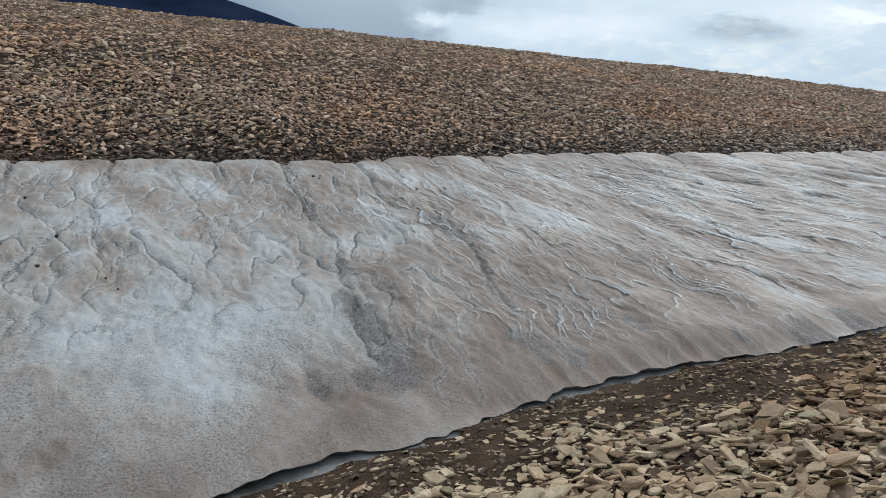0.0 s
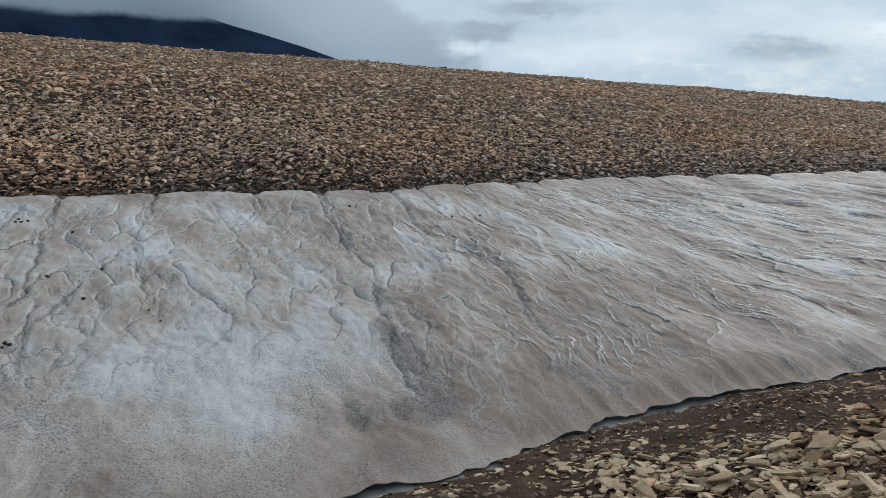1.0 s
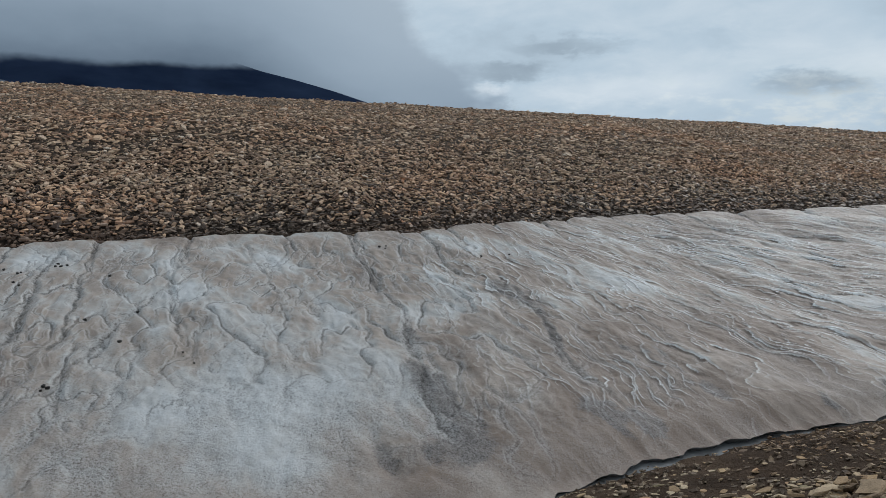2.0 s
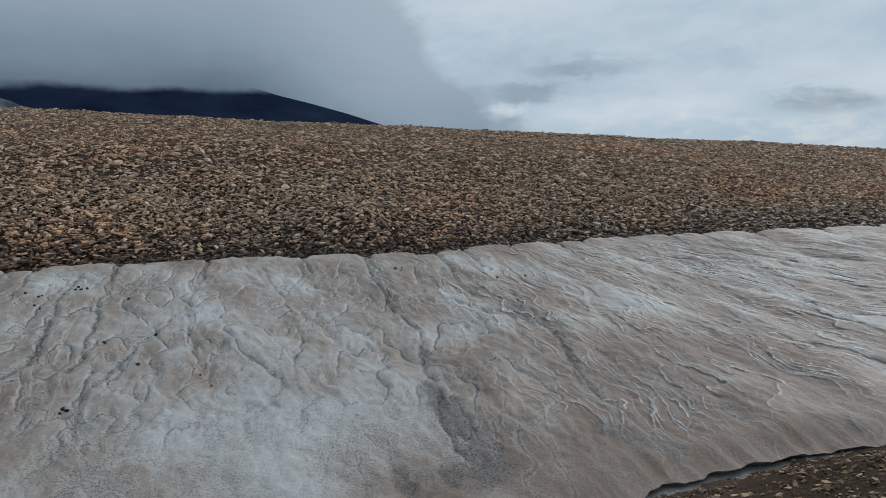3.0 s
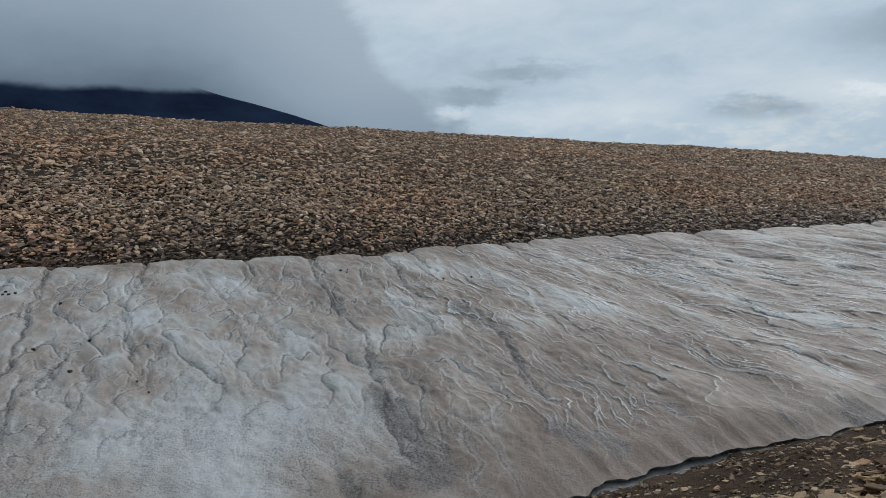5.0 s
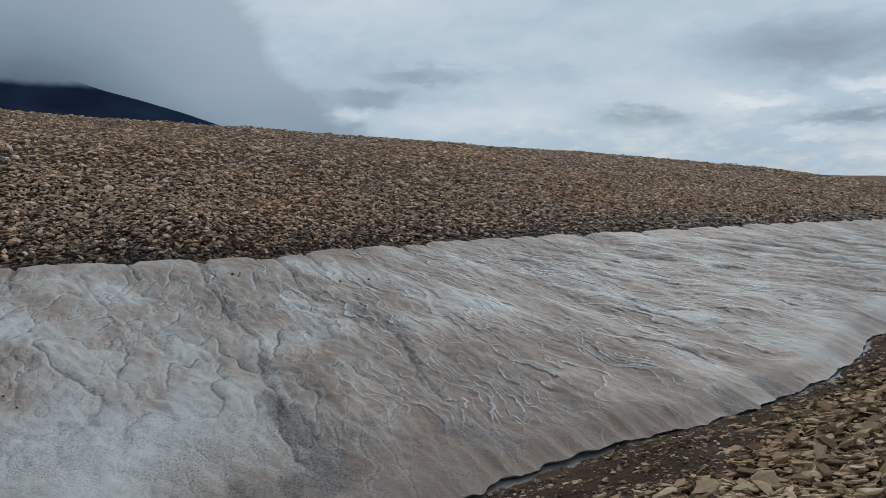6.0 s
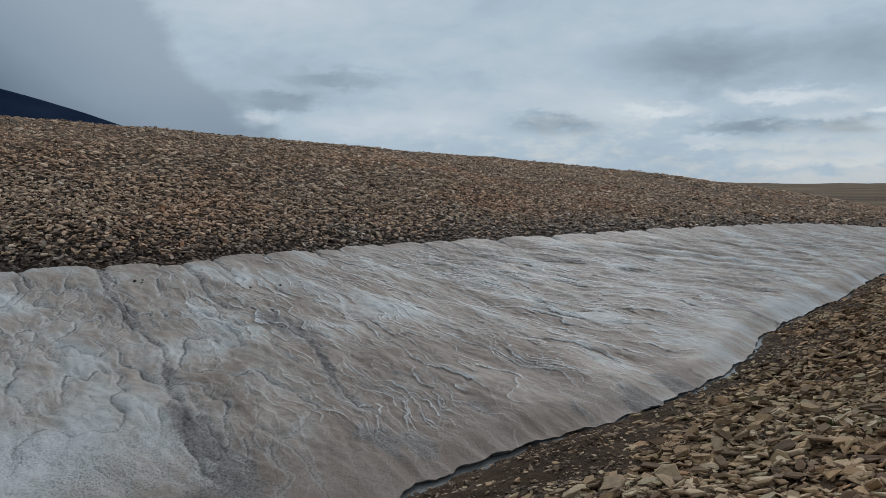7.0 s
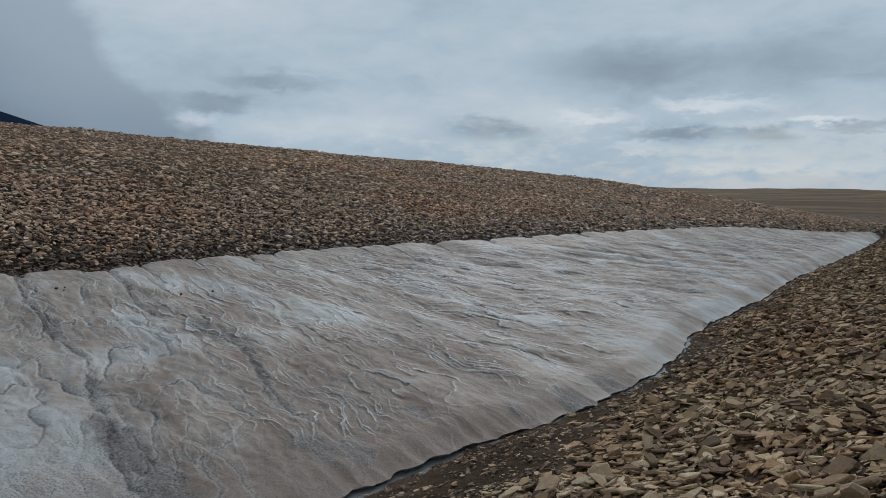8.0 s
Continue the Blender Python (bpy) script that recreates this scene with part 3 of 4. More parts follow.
# the larger melt runs, by their places along and across the slope
RUNS = ((1.0, ((4.54, 11.7), (4.19, 10.56), (4.11, 9.81), (3.99, 8.85), (3.97, 8.28), (3.67, 7.61), (3.46, 6.88), (3.25, 6.26), (3.11, 5.88), (3.2, 5.2))),
        (0.9, ((0.55, 12.4), (0.37, 11.5), (0.14, 10.56), (0.07, 9.8), (-0.1, 9.0), (-0.5, 8.2))),
        (0.75, ((1.92, 12.3), (1.51, 11.0), (1.27, 10.26), (0.88, 9.6), (0.51, 9.25), (0.18, 8.5), (-0.14, 8.04), (-0.3, 6.7))),
        (0.6, ((1.27, 10.3), (1.17, 9.37), (1.09, 8.38), (1.2, 7.6))), (0.45, ((2.66, 11.6), (2.59, 9.9), (2.62, 8.9))),
        (0.65, ((5.79, 11.2), (5.48, 9.9), (5.48, 9.0), (5.8, 7.8), (5.5, 7.0), (5.2, 6.3), (5.1, 5.5))),
        (0.8, ((0.01, 12.1), (-0.31, 11.0), (-0.44, 10.0), (-0.63, 9.1), (-1.3, 8.2))))
run = np.full(sg.shape, 9.0)
for much, points in RUNS:
    ps, ks = np.array(points[::-1])[:, 1], np.array(points[::-1])[:, 0]
    mid_s = np.interp(pg, ps, ks) + 0.05 * swirl(pg * 1.7, 0.3 + ks[0], 56, 3) + 0.018 * swirl(pg * 7, 0.7 + ks[0], 57, 2)
    tilt = np.cos(np.arctan(np.interp(pg, ps, np.gradient(ks, ps))))
    wide_r = (0.019 + 0.024 * much) * (0.9 + 0.7 * value(pg * 2.3, ks[0], 58))
    ends = step(ps[0] - 0.1, ps[0] + 0.6, pg) * step(ps[-1] + 0.15, ps[-1] - 0.1, pg)
    run = np.minimum(run, np.abs(sg - mid_s) * tilt / wide_r + 6 * (1 - ends) + 0.8 * (1 - much))
run = np.minimum(run, gap_r / 0.022 + 5 * step(0.5, 1.7, down + 0.5 * swirl(sg * 2, 0.2, 59, 2)))
height -= 0.013 * (1 + 0.9 * swirl(sg * 2.5, pg * 2.5, 69, 2)) * np.exp(-(run / 1.1) ** 2)
height += 0.012 * np.exp(-((run - 2.4) / 0.9) ** 2)
# low swells and thaw pits
height += 0.030 * swirl(sg * 1.3, pg * 0.9, 28, 4) + 0.007 * swirl(sg * 8, pg * 7, 29, 3) + 0.05 * swirl(sg * 0.4, pg * 0.35, 30, 2) * step(0, 1.0, down)
height += 0.07 * bell(sg, pg, 0.88, 8.65, 0.22, 0.42) - 0.05 * bell(sg, pg, 0.62, 8.9, 0.12, 0.5) + 0.07 * bell(sg, pg, 1.7, 8.9, 0.30, 0.4)
height -= 0.10 * bell(sg, pg, 2.40, 5.40, 0.16, 0.16) + 0.05 * bell(sg, pg, 2.42, 5.75, 0.12, 0.35)
height -= 0.06 * bell(sg, pg, 3.3, 6.0, 0.35, 0.8) + 0.05 * bell(sg, pg, 5.35, 5.2, 0.35, 0.45)
height = snow_height(sg, pg) + (height - snow_height(sg, pg)) * (0.06 + 0.94 * step(0.0, 1.0, d_low))
height -= (0.085 - 0.03 * swirl(sg * 1.1, 0.7, 16, 3) - 0.015 * swirl(sg * 4.0, 0.4, 67, 3)) * step(0.5, 0.0, d_low)                     # the thin, melted-out lower edge
height -= 0.13 * step(0.975, 1.0, tg) ** 2                  # the rounded upper rim turns down onto the stones
wet = 0.75 * step(0.10, 0.55, swirl(sg * 0.8, pg * 0.4, 33, 4) - 0.30) * step(2.0, 5.0, sg) * step(1.5, 4, down)
wet = wet + 0.8 * bell(sg, pg, 3.4, 6.4, 0.17, 0.7) + 0.7 * bell(sg, pg, 3.8, 7.7, 0.10, 0.5) + 0.6 * bell(sg, pg, 3.2, 5.4, 0.40, 0.30) + 1.1 * bell(sg, pg, 5.78, 8.4, 0.22, 0.62)
# the last three spots here are pits, darkened through this mask
wet = wet + 0.9 * bell(sg - 0.45 * (pg - 7.0), pg, 5.5, 7.0, 0.13, 0.7) + 1.0 * bell(sg, pg, 4.87, 5.5, 0.12, 0.2) + 1.1 * bell(sg, pg, 5.25, 5.12, 0.22, 0.3) + 0.9 * bell(sg, pg, 6.45, 5.2, 0.14, 0.28)
wet = wet + 0.6 * bell(sg, pg, 11.4, 9.2, 1.2, 0.5) + 0.15 * step(0.35, 0.0, d_low) + 0.5 * bell(sg, pg, 2.42, 5.6, 0.10, 0.3)
wet = np.clip(wet + 0.30 * bell(sg, pg, 2.9, 5.5, 1.0, 0.5), 0, 1)
dirt = 0.46 + 0.40 * swirl(sg * 0.9, pg * 0.55, 34, 5) - power * (0.20 * saw1 + 0.08 * saw2 + 0.30 * swell)
dirt = dirt - 0.26 * bell(sg, pg, 1.0, 6.9, 2.1, 1.3) + 0.30 * bell(sg, pg, 2.8, 5.5, 1.8, 0.8) + 0.34 * step(1.7, 0.4, d_low + 0.3 * swirl(sg * 0.8, pg * 0.5, 66, 2)) * step(9, 5, sg) + 0.10 * step(0.7, 0.1, down)
dirt = dirt + 0.28 * step(0.8, -0.8, sg) * step(0.4, 2.0, down) - 0.12 * step(4.5, 2.5, sg) + 0.06 * step(8, 10, sg) * step(15, 12, sg) - 0.06 * step(13, 18, sg) + 0.15 * bell(sg, pg, 6.5, 6.0, 2.5, 1.2)
dirt = dirt + 0.26 * step(2.5, 5.5, sg) * step(12, 8, sg) * step(4.2, 1.2, d_low) - 0.16 * step(7.5, 10, sg) * step(1.8, 0.3, d_low) + 0.05 + 0.09 * step(4, 6, sg)
dirt = dirt + 0.30 * bell(sg, pg, 0.62, 9.0, 0.12, 0.40) - 0.25 * bell(sg, pg, 0.9, 8.6, 0.16, 0.4) + 0.25 * bell(sg, pg, 1.48, 8.9, 0.12, 0.35) + 0.25 * bell(sg, pg, -0.6, 8.6, 0.5, 1.3)
porous = np.clip(1.0 * bell(sg, pg, 1.2, 6.4, 2.6, 1.6) + 0.12, 0, 1)
white = np.clip(0.12 * bell(sg, pg, 1.6, 6.7, 1.6, 0.8) + 0.85 * bell(sg, pg, 0.90, 8.6, 0.13, 0.35) + 0.35 * bell(sg, pg, 1.75, 9.0, 0.2, 0.25) + 0.30 * step(0.1, 0.8, swirl(sg * 0.9, pg * 0.5, 37, 4)) + 0.30 * step(9, 16, sg) * step(-0.1, 0.6, swirl(c2 * 1.5, pg * 0.35, 38, 3)), 0, 0.9)

rows_n, cols_n = sg.shape
sx, sy = world_xy(sg, pg)
topv = np.stack([sx, sy, height + EYE], -1)
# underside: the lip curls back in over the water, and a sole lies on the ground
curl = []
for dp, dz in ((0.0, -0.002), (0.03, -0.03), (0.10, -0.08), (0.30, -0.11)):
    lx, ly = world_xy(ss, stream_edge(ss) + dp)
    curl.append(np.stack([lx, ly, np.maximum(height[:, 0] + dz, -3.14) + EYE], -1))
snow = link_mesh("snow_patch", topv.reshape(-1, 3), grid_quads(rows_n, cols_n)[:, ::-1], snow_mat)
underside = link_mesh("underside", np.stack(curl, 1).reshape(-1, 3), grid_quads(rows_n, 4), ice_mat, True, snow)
tagged(underside, "dark grey underside of the snow's lower lip, undercut shade in its colour")
for key, arr in (("dirt", dirt), ("wet", wet), ("white", white), ("porous", porous), ("lane", c2), ("fall", pg), ("run", run),
                       ("plate_a", n1), ("inv_a", inv1), ("lip_a", power * much1), ("plate_b", n2), ("inv_b", inv2), ("lip_b", power * much2), ("pillow", pillow), ("joint_a", m1), ("near_a", crease1), ("joint_b", m2), ("near_b", crease2)):
    attribute(snow, key, arr)
tagged(snow, "dirty grey old snow patch with melt runnels and a scalloped rim", "snow patch", kind="structure")

# ---- melt water under the lip ----
ws = np.arange(-12, 46, 0.25)
wp = np.linspace(-0.62, 0.55, 6)
wsg, wpg = np.meshgrid(ws, wp, indexing="ij")
wx, wy = world_xy(wsg, stream_line(wsg) + wpg)
wz = np.full(wx.shape, -3.052 + EYE)
water = link_mesh("melt_stream", np.stack([wx, wy, wz], -1).reshape(-1, 3), grid_quads(len(ws), len(wp))[:, ::-1], water_mat)
tagged(water, "narrow dark meltwater stream along the snow's lower edge", "stream", kind="structure")

# ---- mountain and its cap of cloud ----
DIST = 2600.0
profile = curve_of(((-120, 5.0), (-90, 8.0), (-70, 10.5), (-52, 10.0), (-44, 8.2), (-40, 6.95), (-37.7, 6.22), (-35.2, 5.62), (-32.1, 4.75), (-29.2, 3.78), (-22, 1.2), (-10, -1.0), (0, -1.5)), 0.35)
az = np.linspace(-115, -8, 260)
lv = np.linspace(0, 1, 40)
ag, lg = np.meshgrid(az, lv, indexing="ij")
dist = DIST * (0.72 + 0.28 * lg) + 120 * fbm(ag * 0.2, lg * 5, 41, 4) * (1 - lg) * lg
mz = EYE + DIST * (np.tan(np.radians(profile(ag))) * (0.15 * lg + 0.85 * lg**1.2) - 0.03 * (1 - lg)) + 10 * fbm(ag * 0.6, lg * 7, 42, 4) * (1 - lg) * lg * 2
mv = np.stack([np.sin(np.radians(ag)) * dist, np.cos(np.radians(ag)) * dist, mz], -1)
back = mv[:, -1:, :] * [1.35, 1.35, 0.2]
mountain = link_mesh("mountain", np.concatenate([mv, back], 1).reshape(-1, 3), grid_quads(len(az), len(lv) + 1), rock_hazed)
tagged(mountain, "mountain tinted dark blue-grey for haze, its top lost in cloud", "mountain", kind="structure")

ga = np.linspace(-66, -53.6, 40)
gt = np.linspace(0, 1, 14)
gag, gtg = np.meshgrid(ga, gt, indexing="ij")
g_top = np.interp(gag, (-66, -58, -56.5, -55.4, -53.6), (7.4, 6.0, 5.6, 5.1, 4.7)) + 0.16 * fbm(gag * 1.1, 0.5, 81, 3)
g_el = 3.6 + (g_top - 3.6) * gtg
g_d = DIST * (0.708 + 0.012 * gtg) + 4 * fbm(gag * 2, g_el * 3, 82, 3)
glacier = link_mesh("glacier", np.stack([np.sin(np.radians(gag)) * g_d, np.cos(np.radians(gag)) * g_d, EYE + g_d * np.tan(np.radians(g_el))], -1).reshape(-1, 3), grid_quads(40, 14), ice_far, True, mountain)
tagged(glacier, "pale blue-white glacier tongue on the mountain's flank")

ca = np.linspace(-105, -5, 90)
for name, reach, low, at_back, what in (("cloud_bank", 1.45, 1.0, 1.0, "heavy grey cloud bank behind the mountain"), ("cloud_cap", 0.70, 3.0, 0.0, "grey cloud lying on the mountain top")):
    cb = np.linspace(low, 32.0, 30)
    cag, cbg = np.meshgrid(ca, cb, indexing="ij")
    R0 = DIST * reach
    cv = np.stack([np.sin(np.radians(cag)) * R0, np.cos(np.radians(cag)) * R0, EYE + R0 * np.tan(np.radians(cbg))], -1)
    cloud = link_mesh(name, cv.reshape(-1, 3), grid_quads(len(ca), len(cb)), cloud_mat)
    attribute(cloud, "along", cag)
    attribute(cloud, "above", cbg)
    attribute(cloud, "behind", np.full(cag.shape, at_back))
    tagged(cloud, what, "cloud", kind="structure")

# ---- stones ----
rng = np.random.default_rng(7)


def slab_shapes(count, sides, rings, uneven=0.0):
    """Irregular flat slabs of unit length: rings of (height, scale), the last ring closed by a face."""
    out = []
    for _ in range(count):
        ang = np.sort(np.linspace(0, 2 * np.pi, sides, endpoint=False) + rng.uniform(-0.38, 0.38, sides))
        rad = rng.uniform(0.30, 0.60, sides)
        x, y = np.cos(ang) * rad, np.sin(ang) * rad
        lean = rng.uniform(-0.16, 0.16, 2)
        slope = rng.uniform(-0.2, 0.2, 2)
        v = []
        for h, k in rings:
            kk = k * rng.uniform(0.9, 1.08, sides)
            v.append(np.stack([x * kk + lean[0] * h, y * kk + lean[1] * h, h * (1 + slope[0] * x * 2 + slope[1] * y * 2) + uneven * rng.uniform(-1, 1, sides)], -1))
        out.append(np.concatenate(v))
    return np.array(out)


def slab_faces(sides, rings, closed):
    faces = [tuple((r * sides + i, r * sides + (i + 1) % sides, (r + 1) * sides + (i + 1) % sides, (r + 1) * sides + i)) for r in range(rings - 1) for i in range(sides)]
    faces.append(tuple((rings - 1) * sides + i for i in range(sides)))
    if closed:
        faces.append(tuple(range(sides))[::-1])
    return faces


def surface(s, p, height_of):
    """Places on the ground and its normals."""
    x, y = world_xy(s, p)
    z = height_of(s, p) + EYE
    d = 0.15
    zs, zp = (height_of(s + d, p) - height_of(s - d, p)) / (2 * d), (height_of(s, p + d) - height_of(s, p - d)) / (2 * d)
    nx, ny = -(zs * math.sin(TURN) - zp * math.cos(TURN)), -(zs * math.cos(TURN) + zp * math.sin(TURN))
    nrm = np.stack([nx, ny, np.ones_like(nx)], -1)
    return np.stack([x, y, z], -1), nrm / np.linalg.norm(nrm, axis=1, keepdims=True)


def leaning(nrm, tilt):
    """Turned axes, the third near the normals."""
    n3 = nrm + rng.normal(0, 1, nrm.shape) * tilt[:, None]
    n3 /= np.linalg.norm(n3, axis=1, keepdims=True)
    a = rng.normal(0, 1, nrm.shape)
    a -= n3 * (a * n3).sum(1, keepdims=True)
    a /= np.linalg.norm(a, axis=1, keepdims=True)
    return np.stack([a, np.cross(n3, a), n3], -1)


def scatter(name, shapes, faces, places, turns, sizes, mat, label):
    """Many slabs joined into one mesh."""
    pick = rng.integers(0, len(shapes), len(places))
    v = shapes[pick] * sizes[:, None, :]
    v = np.einsum("nij,nvj->nvi", turns, v) + places[:, None, :]
    nv = v.shape[1]
    loops = np.concatenate([np.array(f, dtype=np.int64) for f in faces])
    starts = np.cumsum([0] + [len(f) for f in faces])[:-1]
    k = len(places)
    allv = (loops[None, :] + (np.arange(k) * nv)[:, None]).ravel().astype(np.int32)
    alls = (starts[None, :] + (np.arange(k) * len(loops))[:, None]).ravel().astype(np.int32)
    me = bpy.data.meshes.new(name)
    me.vertices.add(k * nv)
    me.vertices.foreach_set("co", v.astype(np.float32).ravel())
    me.loops.add(len(allv))
    me.loops.foreach_set("vertex_index", allv)
    me.polygons.add(len(alls))
    me.polygons.foreach_set("loop_start", alls)
    me.polygons.foreach_set("use_smooth", np.zeros(len(alls), bool))
    me.update(calc_edges=True)
    me.materials.append(mat)
    ob = new(name, me)
    ob.parent = ground
    return tagged(ob, label, kind="stuff")


def singles(name, shapes, faces, places, turns, sizes, mat):
    """Slabs as objects of their own on shared meshes."""
    meshes = []
    for v in shapes[:12]:
        me = bpy.data.meshes.new(name)
        me.from_pydata(v.tolist(), [], faces)
        me.materials.append(mat)
        meshes.append(me)
    for i in range(len(places)):
        ob = new(name, meshes[int(rng.integers(0, len(meshes)))])
        ob.parent = ground
        ob.matrix_basis = Matrix.LocRotScale(Vector(places[i]), Matrix(turns[i].tolist()).to_quaternion(), Vector(sizes[i]))


far_shapes = slab_shapes(60, 5, ((-0.5, 0.95), (0.5, 0.86)))
far_faces = slab_faces(5, 2, False)
mid_shapes, mid_faces = slab_shapes(60, 5, ((-0.5, 0.92), (0.5, 0.95))), slab_faces(5, 2, False)
NEAR_RINGS = ((-0.5, 0.84), (0.12, 1.0), (0.44, 0.93), (0.52, 0.70))
near_shapes, near_faces = slab_shapes(90, 6, NEAR_RINGS, 0.10), slab_faces(6, 4, True)


def in_view(s, p):
    """The wedge of azimuths the camera looks over; most stones are kept to it."""
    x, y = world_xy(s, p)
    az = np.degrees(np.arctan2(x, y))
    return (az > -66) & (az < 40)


def hill_stones(count, s0, s1, q0, q1, length, seed_tilt, lift):
    s = rng.uniform(s0, s1, count)
    q = rng.uniform(q0, q1, count)
    q = np.abs(q + rng.normal(0, 1, count) * 0.22 * q)
    p = top_line(s) + q
    ok = in_view(s, p)
    s, p, q = s[ok], p[ok], q[ok]
    at, nrm = surface(s, p, ground_height)
    L = length * np.exp(np.clip(rng.normal(0, 0.36, len(s)), -1, 0.75))
    size = np.stack([1.12 * L, L * rng.uniform(0.5, 0.85, len(s)), L * rng.uniform(0.08, 0.21, len(s))], -1)
    at = at + nrm * (size[:, 2:] * rng.uniform(0.1, 1.0, (len(s), 1)) * lift)
    return s, q, at, leaning(nrm, np.full(len(s), seed_tilt)), size


hill_sets = [hill_stones(56000, -8, 27.5, 0.0, 7, 0.088, 0.24, 3.2), hill_stones(36000, -15, 40, 7, 20, 0.128, 0.20, 2.6), hill_stones(17000, -26, 52, 20, 40, 0.165, 0.13, 1.6),
             hill_stones(5000, -34, 70, 40, 62, 0.15, 0.07, 0.8), hill_stones(12000, 26, 75, 0.0, 7, 0.14, 0.2, 2.0), hill_stones(12000, 38, 80, 7, 22, 0.18, 0.16, 1.6)]
hs, hq, hat, hturn, hsize = (np.concatenate(c) for c in zip(*hill_sets))
damp = rng.uniform(0, 1, len(hs)) < 1.2 * np.exp(-np.maximum(hq, 0) / 1.7)
near_hill = (hs > 3.5) & (hs < 8.5) & (hq < 2.2) & ~damp
one = np.zeros(len(hs), bool)
one[np.flatnonzero(near_hill)[:300]] = True
rest = ~damp & ~one
scatter("hill_stones", far_shapes, far_faces, hat[rest], hturn[rest], hsize[rest], stone_hill, "tan and brown weathered slabs covering the hillside")
scatter("wet_stones", far_shapes, far_faces, hat[damp], hturn[damp], hsize[damp], stone_wet, "dark damp slabs above the snow rim")
singles("stone", far_shapes, far_faces, hat[one], hturn[one], hsize[one], stone_hill_single)


def bank_stones(count, s0, s1, length, around=False):
    s = rng.uniform(s0, s1, count)
    e = stream_edge(s)
    d = rng.uniform(0.05, 8.5, count)
    p = e - d
    pile = step(1.0, 2.3, d + 0.7 * fbm(s * 0.6, p * 0.6, 51, 3) + 1.3 * step(6, 11, s))
    ok = (in_view(s, p) != around) & (rng.uniform(0, 1, count) < 0.14 + 0.86 * pile) & (np.hypot(s, p) > 0.55)
    s, p, d, pile = s[ok], p[ok], d[ok], pile[ok]
    at, nrm = surface(s, p, ground_height)
    L = np.minimum(length * np.exp(rng.normal(0, 0.50, len(s))), max(0.23, 1.7 * length)) * (0.65 + 0.35 * pile)
    size = np.stack([L, L * rng.uniform(0.42, 0.85, len(s)), L * rng.uniform(0.07, 0.17, len(s))], -1)
    lift = rng.uniform(0.0, 0.55, len(s)) + pile * rng.uniform(0, 2.4, len(s))
    at = at + nrm * (size[:, 2] * lift)[:, None]
    return s, d, at, leaning(nrm, 0.10 + 0.20 * pile * rng.uniform(0.2, 1.5, len(s))), size


sets = [bank_stones(26000, -3, 10, 0.064), bank_stones(26000, -1, 10, 0.086), bank_stones(1600, -1, 13, 0.15), bank_stones(22000, 10, 24, 0.09), bank_stones(11000, 24, 48, 0.14), bank_stones(4000, -9, 9, 0.13, True)]
bs_, bd, bat, bturn, bsize = (np.concatenate(c) for c in zip(*sets))
gap_ = np.hypot(bat[:, 0], bat[:, 1])
near = np.zeros(len(bs_), bool)
near[np.argsort(gap_)[:300]] = True
mid = ~near & ((gap_ > 6.2) | ~in_view(bs_, stream_edge(bs_) - bd))
pale = (bs_ + 1.8 * np.maximum(bd - 2.9, 0) + 1.3 * fbm(bs_ * 0.5, bd * 0.5, 71, 3) + rng.normal(0, 0.9, len(bs_))) < 5.4
for lot, shapes, faces in ((~near & ~mid & pale, near_shapes, near_faces), (mid & pale, mid_shapes, mid_faces)):
    scatter("bank_stones", shapes, faces, bat[lot], bturn[lot], bsize[lot], stone_bank, "pale tan flat slabs heaped on the earth bank")
for lot, shapes, faces in ((~near & ~mid & ~pale, near_shapes, near_faces), (mid & ~pale, mid_shapes, mid_faces)):
    scatter("bank_stones", shapes, faces, bat[lot], bturn[lot], bsize[lot], stone_brown, "brown and olive flat slabs strewn over the bank")
singles("stone", near_shapes, near_faces, bat[near], bturn[near], bsize[near], stone_bank_single)

# small chips half sunk in the wet earth
MUDDY = [(0.0, (0.085, 0.062, 0.045)), (0.5, (0.16, 0.12, 0.086)), (0.85, (0.26, 0.20, 0.14)), (1.0, (0.42, 0.33, 0.23))]
stone_muddy = stone_material("muddy_stone", MUDDY, rough=0.75)
k = 16000
s = rng.uniform(-1, 26, k)
p = stream_edge(s) - rng.uniform(0.03, 3.2, k)
ok = in_view(s, p) & (rng.uniform(0, 1, k) < 0.30 + 0.70 * step(-0.3, 0.3, fbm(s * 1.3, p * 1.3, 61, 3)))
s, p = s[ok], p[ok]
at, nrm = surface(s, p, ground_height)
L = 0.052 * np.exp(np.clip(rng.normal(0, 0.45, len(s)), -1.0, 0.6))
size = np.stack([L, L * rng.uniform(0.45, 0.9, len(s)), L * rng.uniform(0.15, 0.32, len(s))], -1)
scatter("stone_chips", far_shapes, far_faces, at + nrm * (0.25 * size[:, 2:]), leaning(nrm, np.full(len(s), 0.35)), size, stone_muddy, "small mud-stained stone chips sunk in wet earth")

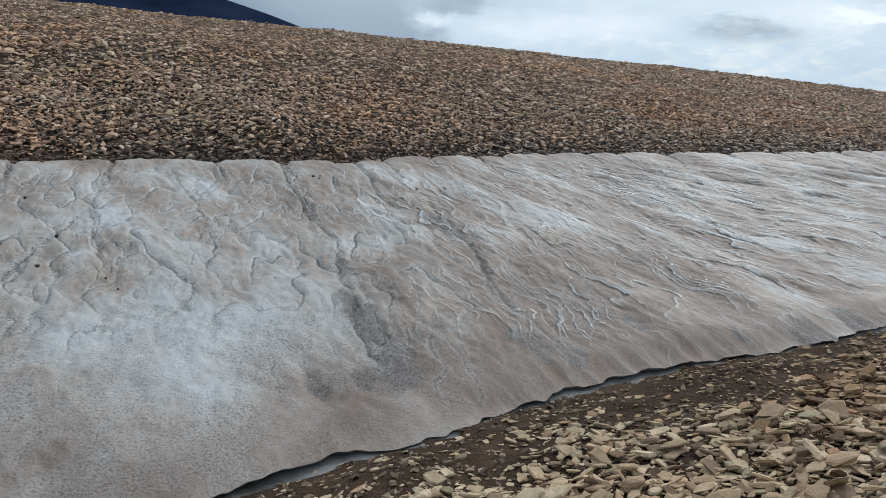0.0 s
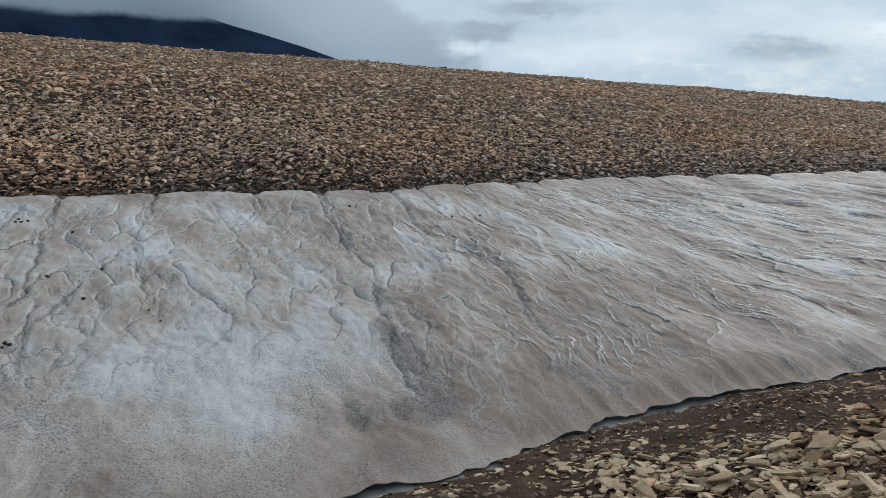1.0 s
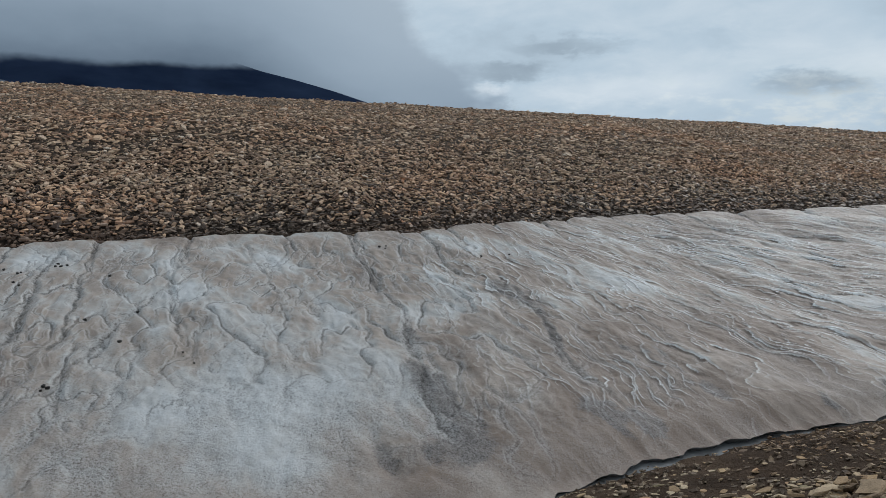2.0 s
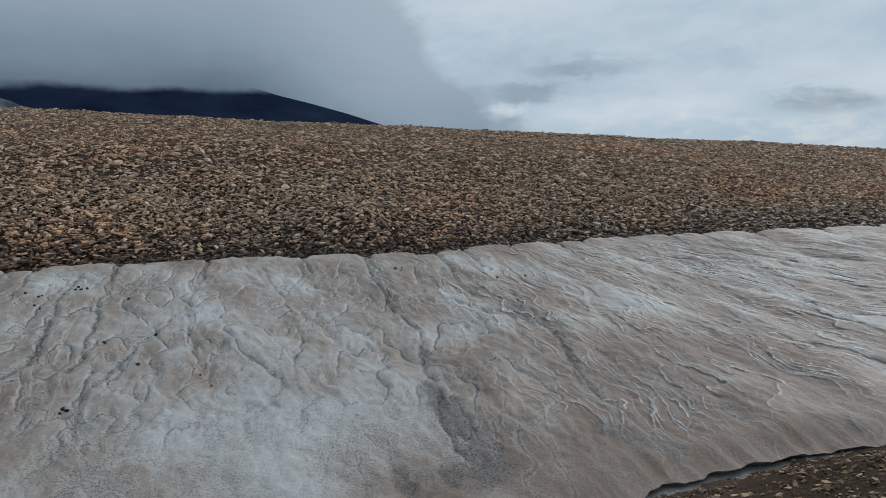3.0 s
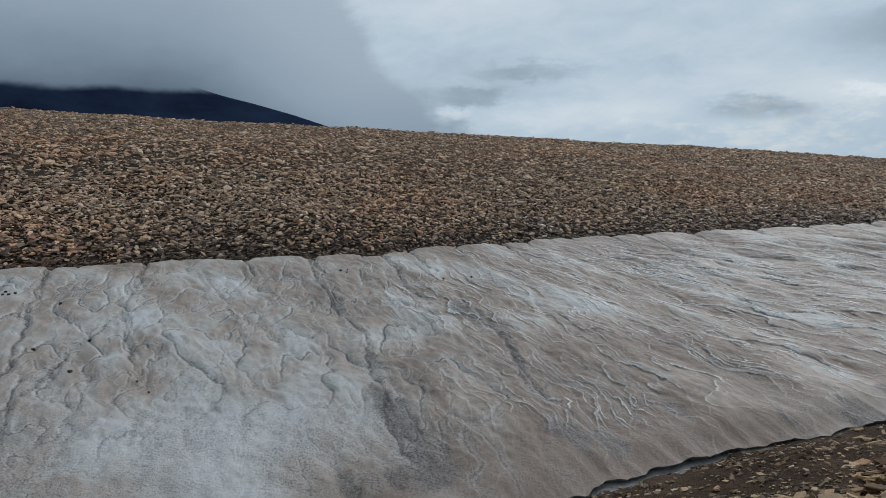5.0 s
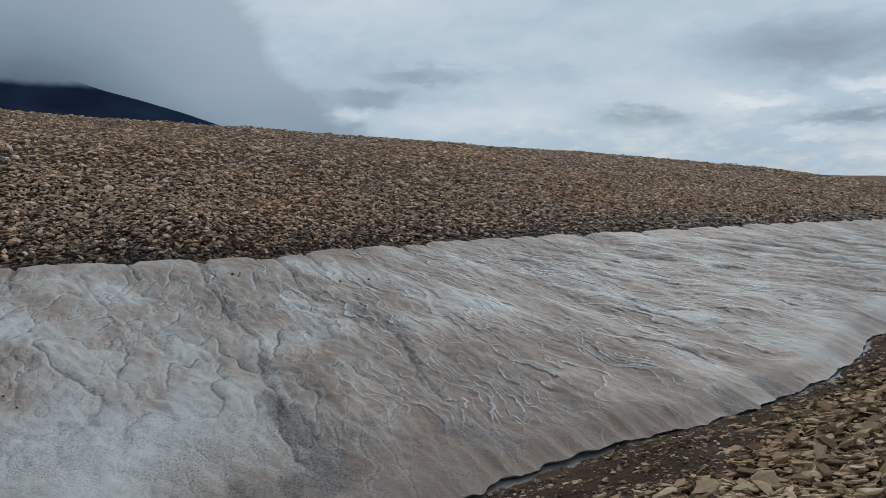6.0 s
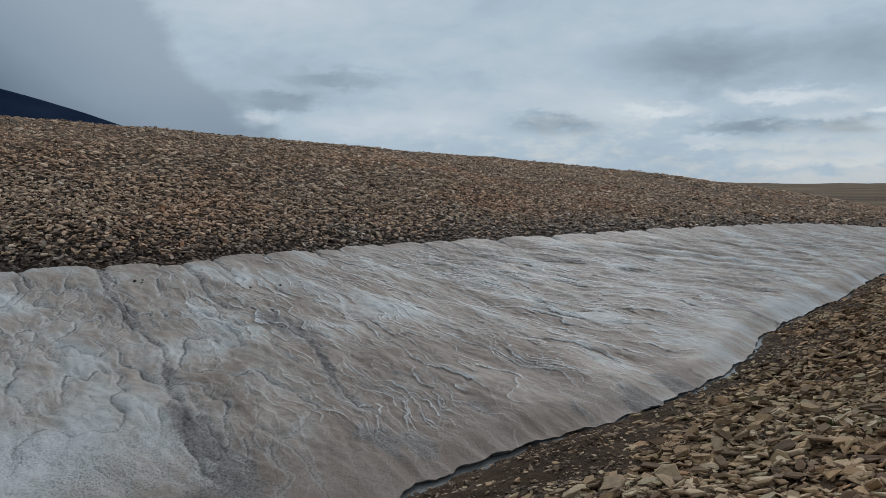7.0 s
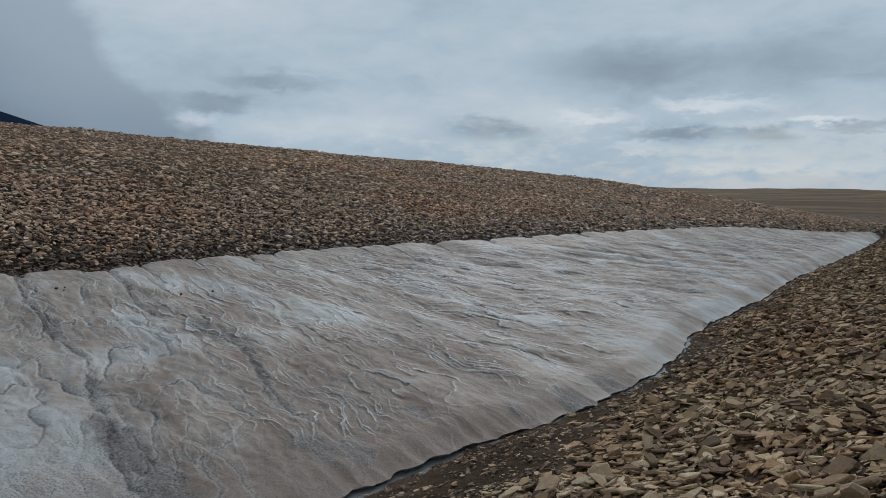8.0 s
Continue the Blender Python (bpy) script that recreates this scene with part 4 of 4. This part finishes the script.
# dark pebbles lying on the snow
pebble_mat = stone_material("dark_pebble", [(0.0, (0.025, 0.024, 0.024)), (1.0, (0.06, 0.055, 0.05))], True, 0.6)
pebble_mesh = bpy.data.meshes.new("pebble")
pebble_mesh.from_pydata(near_shapes[3].tolist(), [], near_faces)
pebble_mesh.materials.append(pebble_mat)
SPOTS = ((-0.09, 11.34), (-0.02, 11.31), (-0.06, 11.46), (0.06, 11.38), (-0.56, 11.24), (-0.52, 11.29), (-0.61, 10.88), (-0.54, 10.78), (-0.73, 11.5), (-0.30, 7.88), (-0.26, 7.84), (-0.33, 7.80), (0.47, 8.58),
         (1.08, 8.09), (1.15, 7.83), (0.16, 9.42), (0.77, 9.46), (0.56, 10.69), (4.82, 10.67), (4.72, 10.71), (4.77, 10.60), (6.72, 9.75), (6.16, 9.77), (6.10, 9.70))
for i, (s, p) in enumerate(SPOTS):
    k = int(np.argmin(np.abs(ss - s)))
    j = int(np.argmin(np.abs(pg[k] - p)))
    x, y = world_xy(s, p)
    L = float(rng.uniform(0.035, 0.07))
    pebble = new("pebble", pebble_mesh)
    pebble.matrix_basis = Matrix.LocRotScale(Vector((x, y, height[k, j] + EYE + 0.10 * L)), Euler((rng.uniform(-0.2, 0.2), rng.uniform(-0.2, 0.2), rng.uniform(0, 6))), Vector((L, L * 0.8, L * 0.55)))
    tagged(pebble, "small dark wet pebble lying on grey snow", "stone", "pebbles on the snow")


# moss between the stones of the bank
moss_mat, n = material("moss")
pos = n.add("ShaderNodeNewGeometry").outputs["Position"]
finish(n, n.ramp(n.noise(pos, 40.0, 3.0), [(0.3, (0.035, 0.05, 0.012)), (0.7, (0.10, 0.125, 0.03))]), 0.9)
for s0, p0, reach in ((5.55, 0.74, 0.10), (6.7, 1.44, 0.06), (5.19, 0.54, 0.05)):
    k = 160
    ang, rad = rng.uniform(0, 2 * np.pi, k), reach * np.sqrt(rng.uniform(0, 1, k))
    at, nrm = surface(s0 + rad * np.cos(ang), p0 + 0.6 * rad * np.sin(ang), ground_height)
    at = at + nrm * 0.035
    side = rng.normal(0, 1, (k, 3))
    side /= np.linalg.norm(side, axis=1, keepdims=True)
    tip = at + nrm * rng.uniform(0.012, 0.03, (k, 1)) + rng.normal(0, 0.008, (k, 3))
    foot = at - nrm * 0.05
    blades = np.stack([foot - side * 0.004, foot + side * 0.004, tip + side * 0.002, tip - side * 0.002], 1)
    tuft = link_mesh("moss_tuft", blades.reshape(-1, 3), np.arange(4 * k).reshape(-1, 4), moss_mat, False)
    tagged(tuft, "small green moss tuft growing between bank stones", "moss", "moss tufts on the bank")
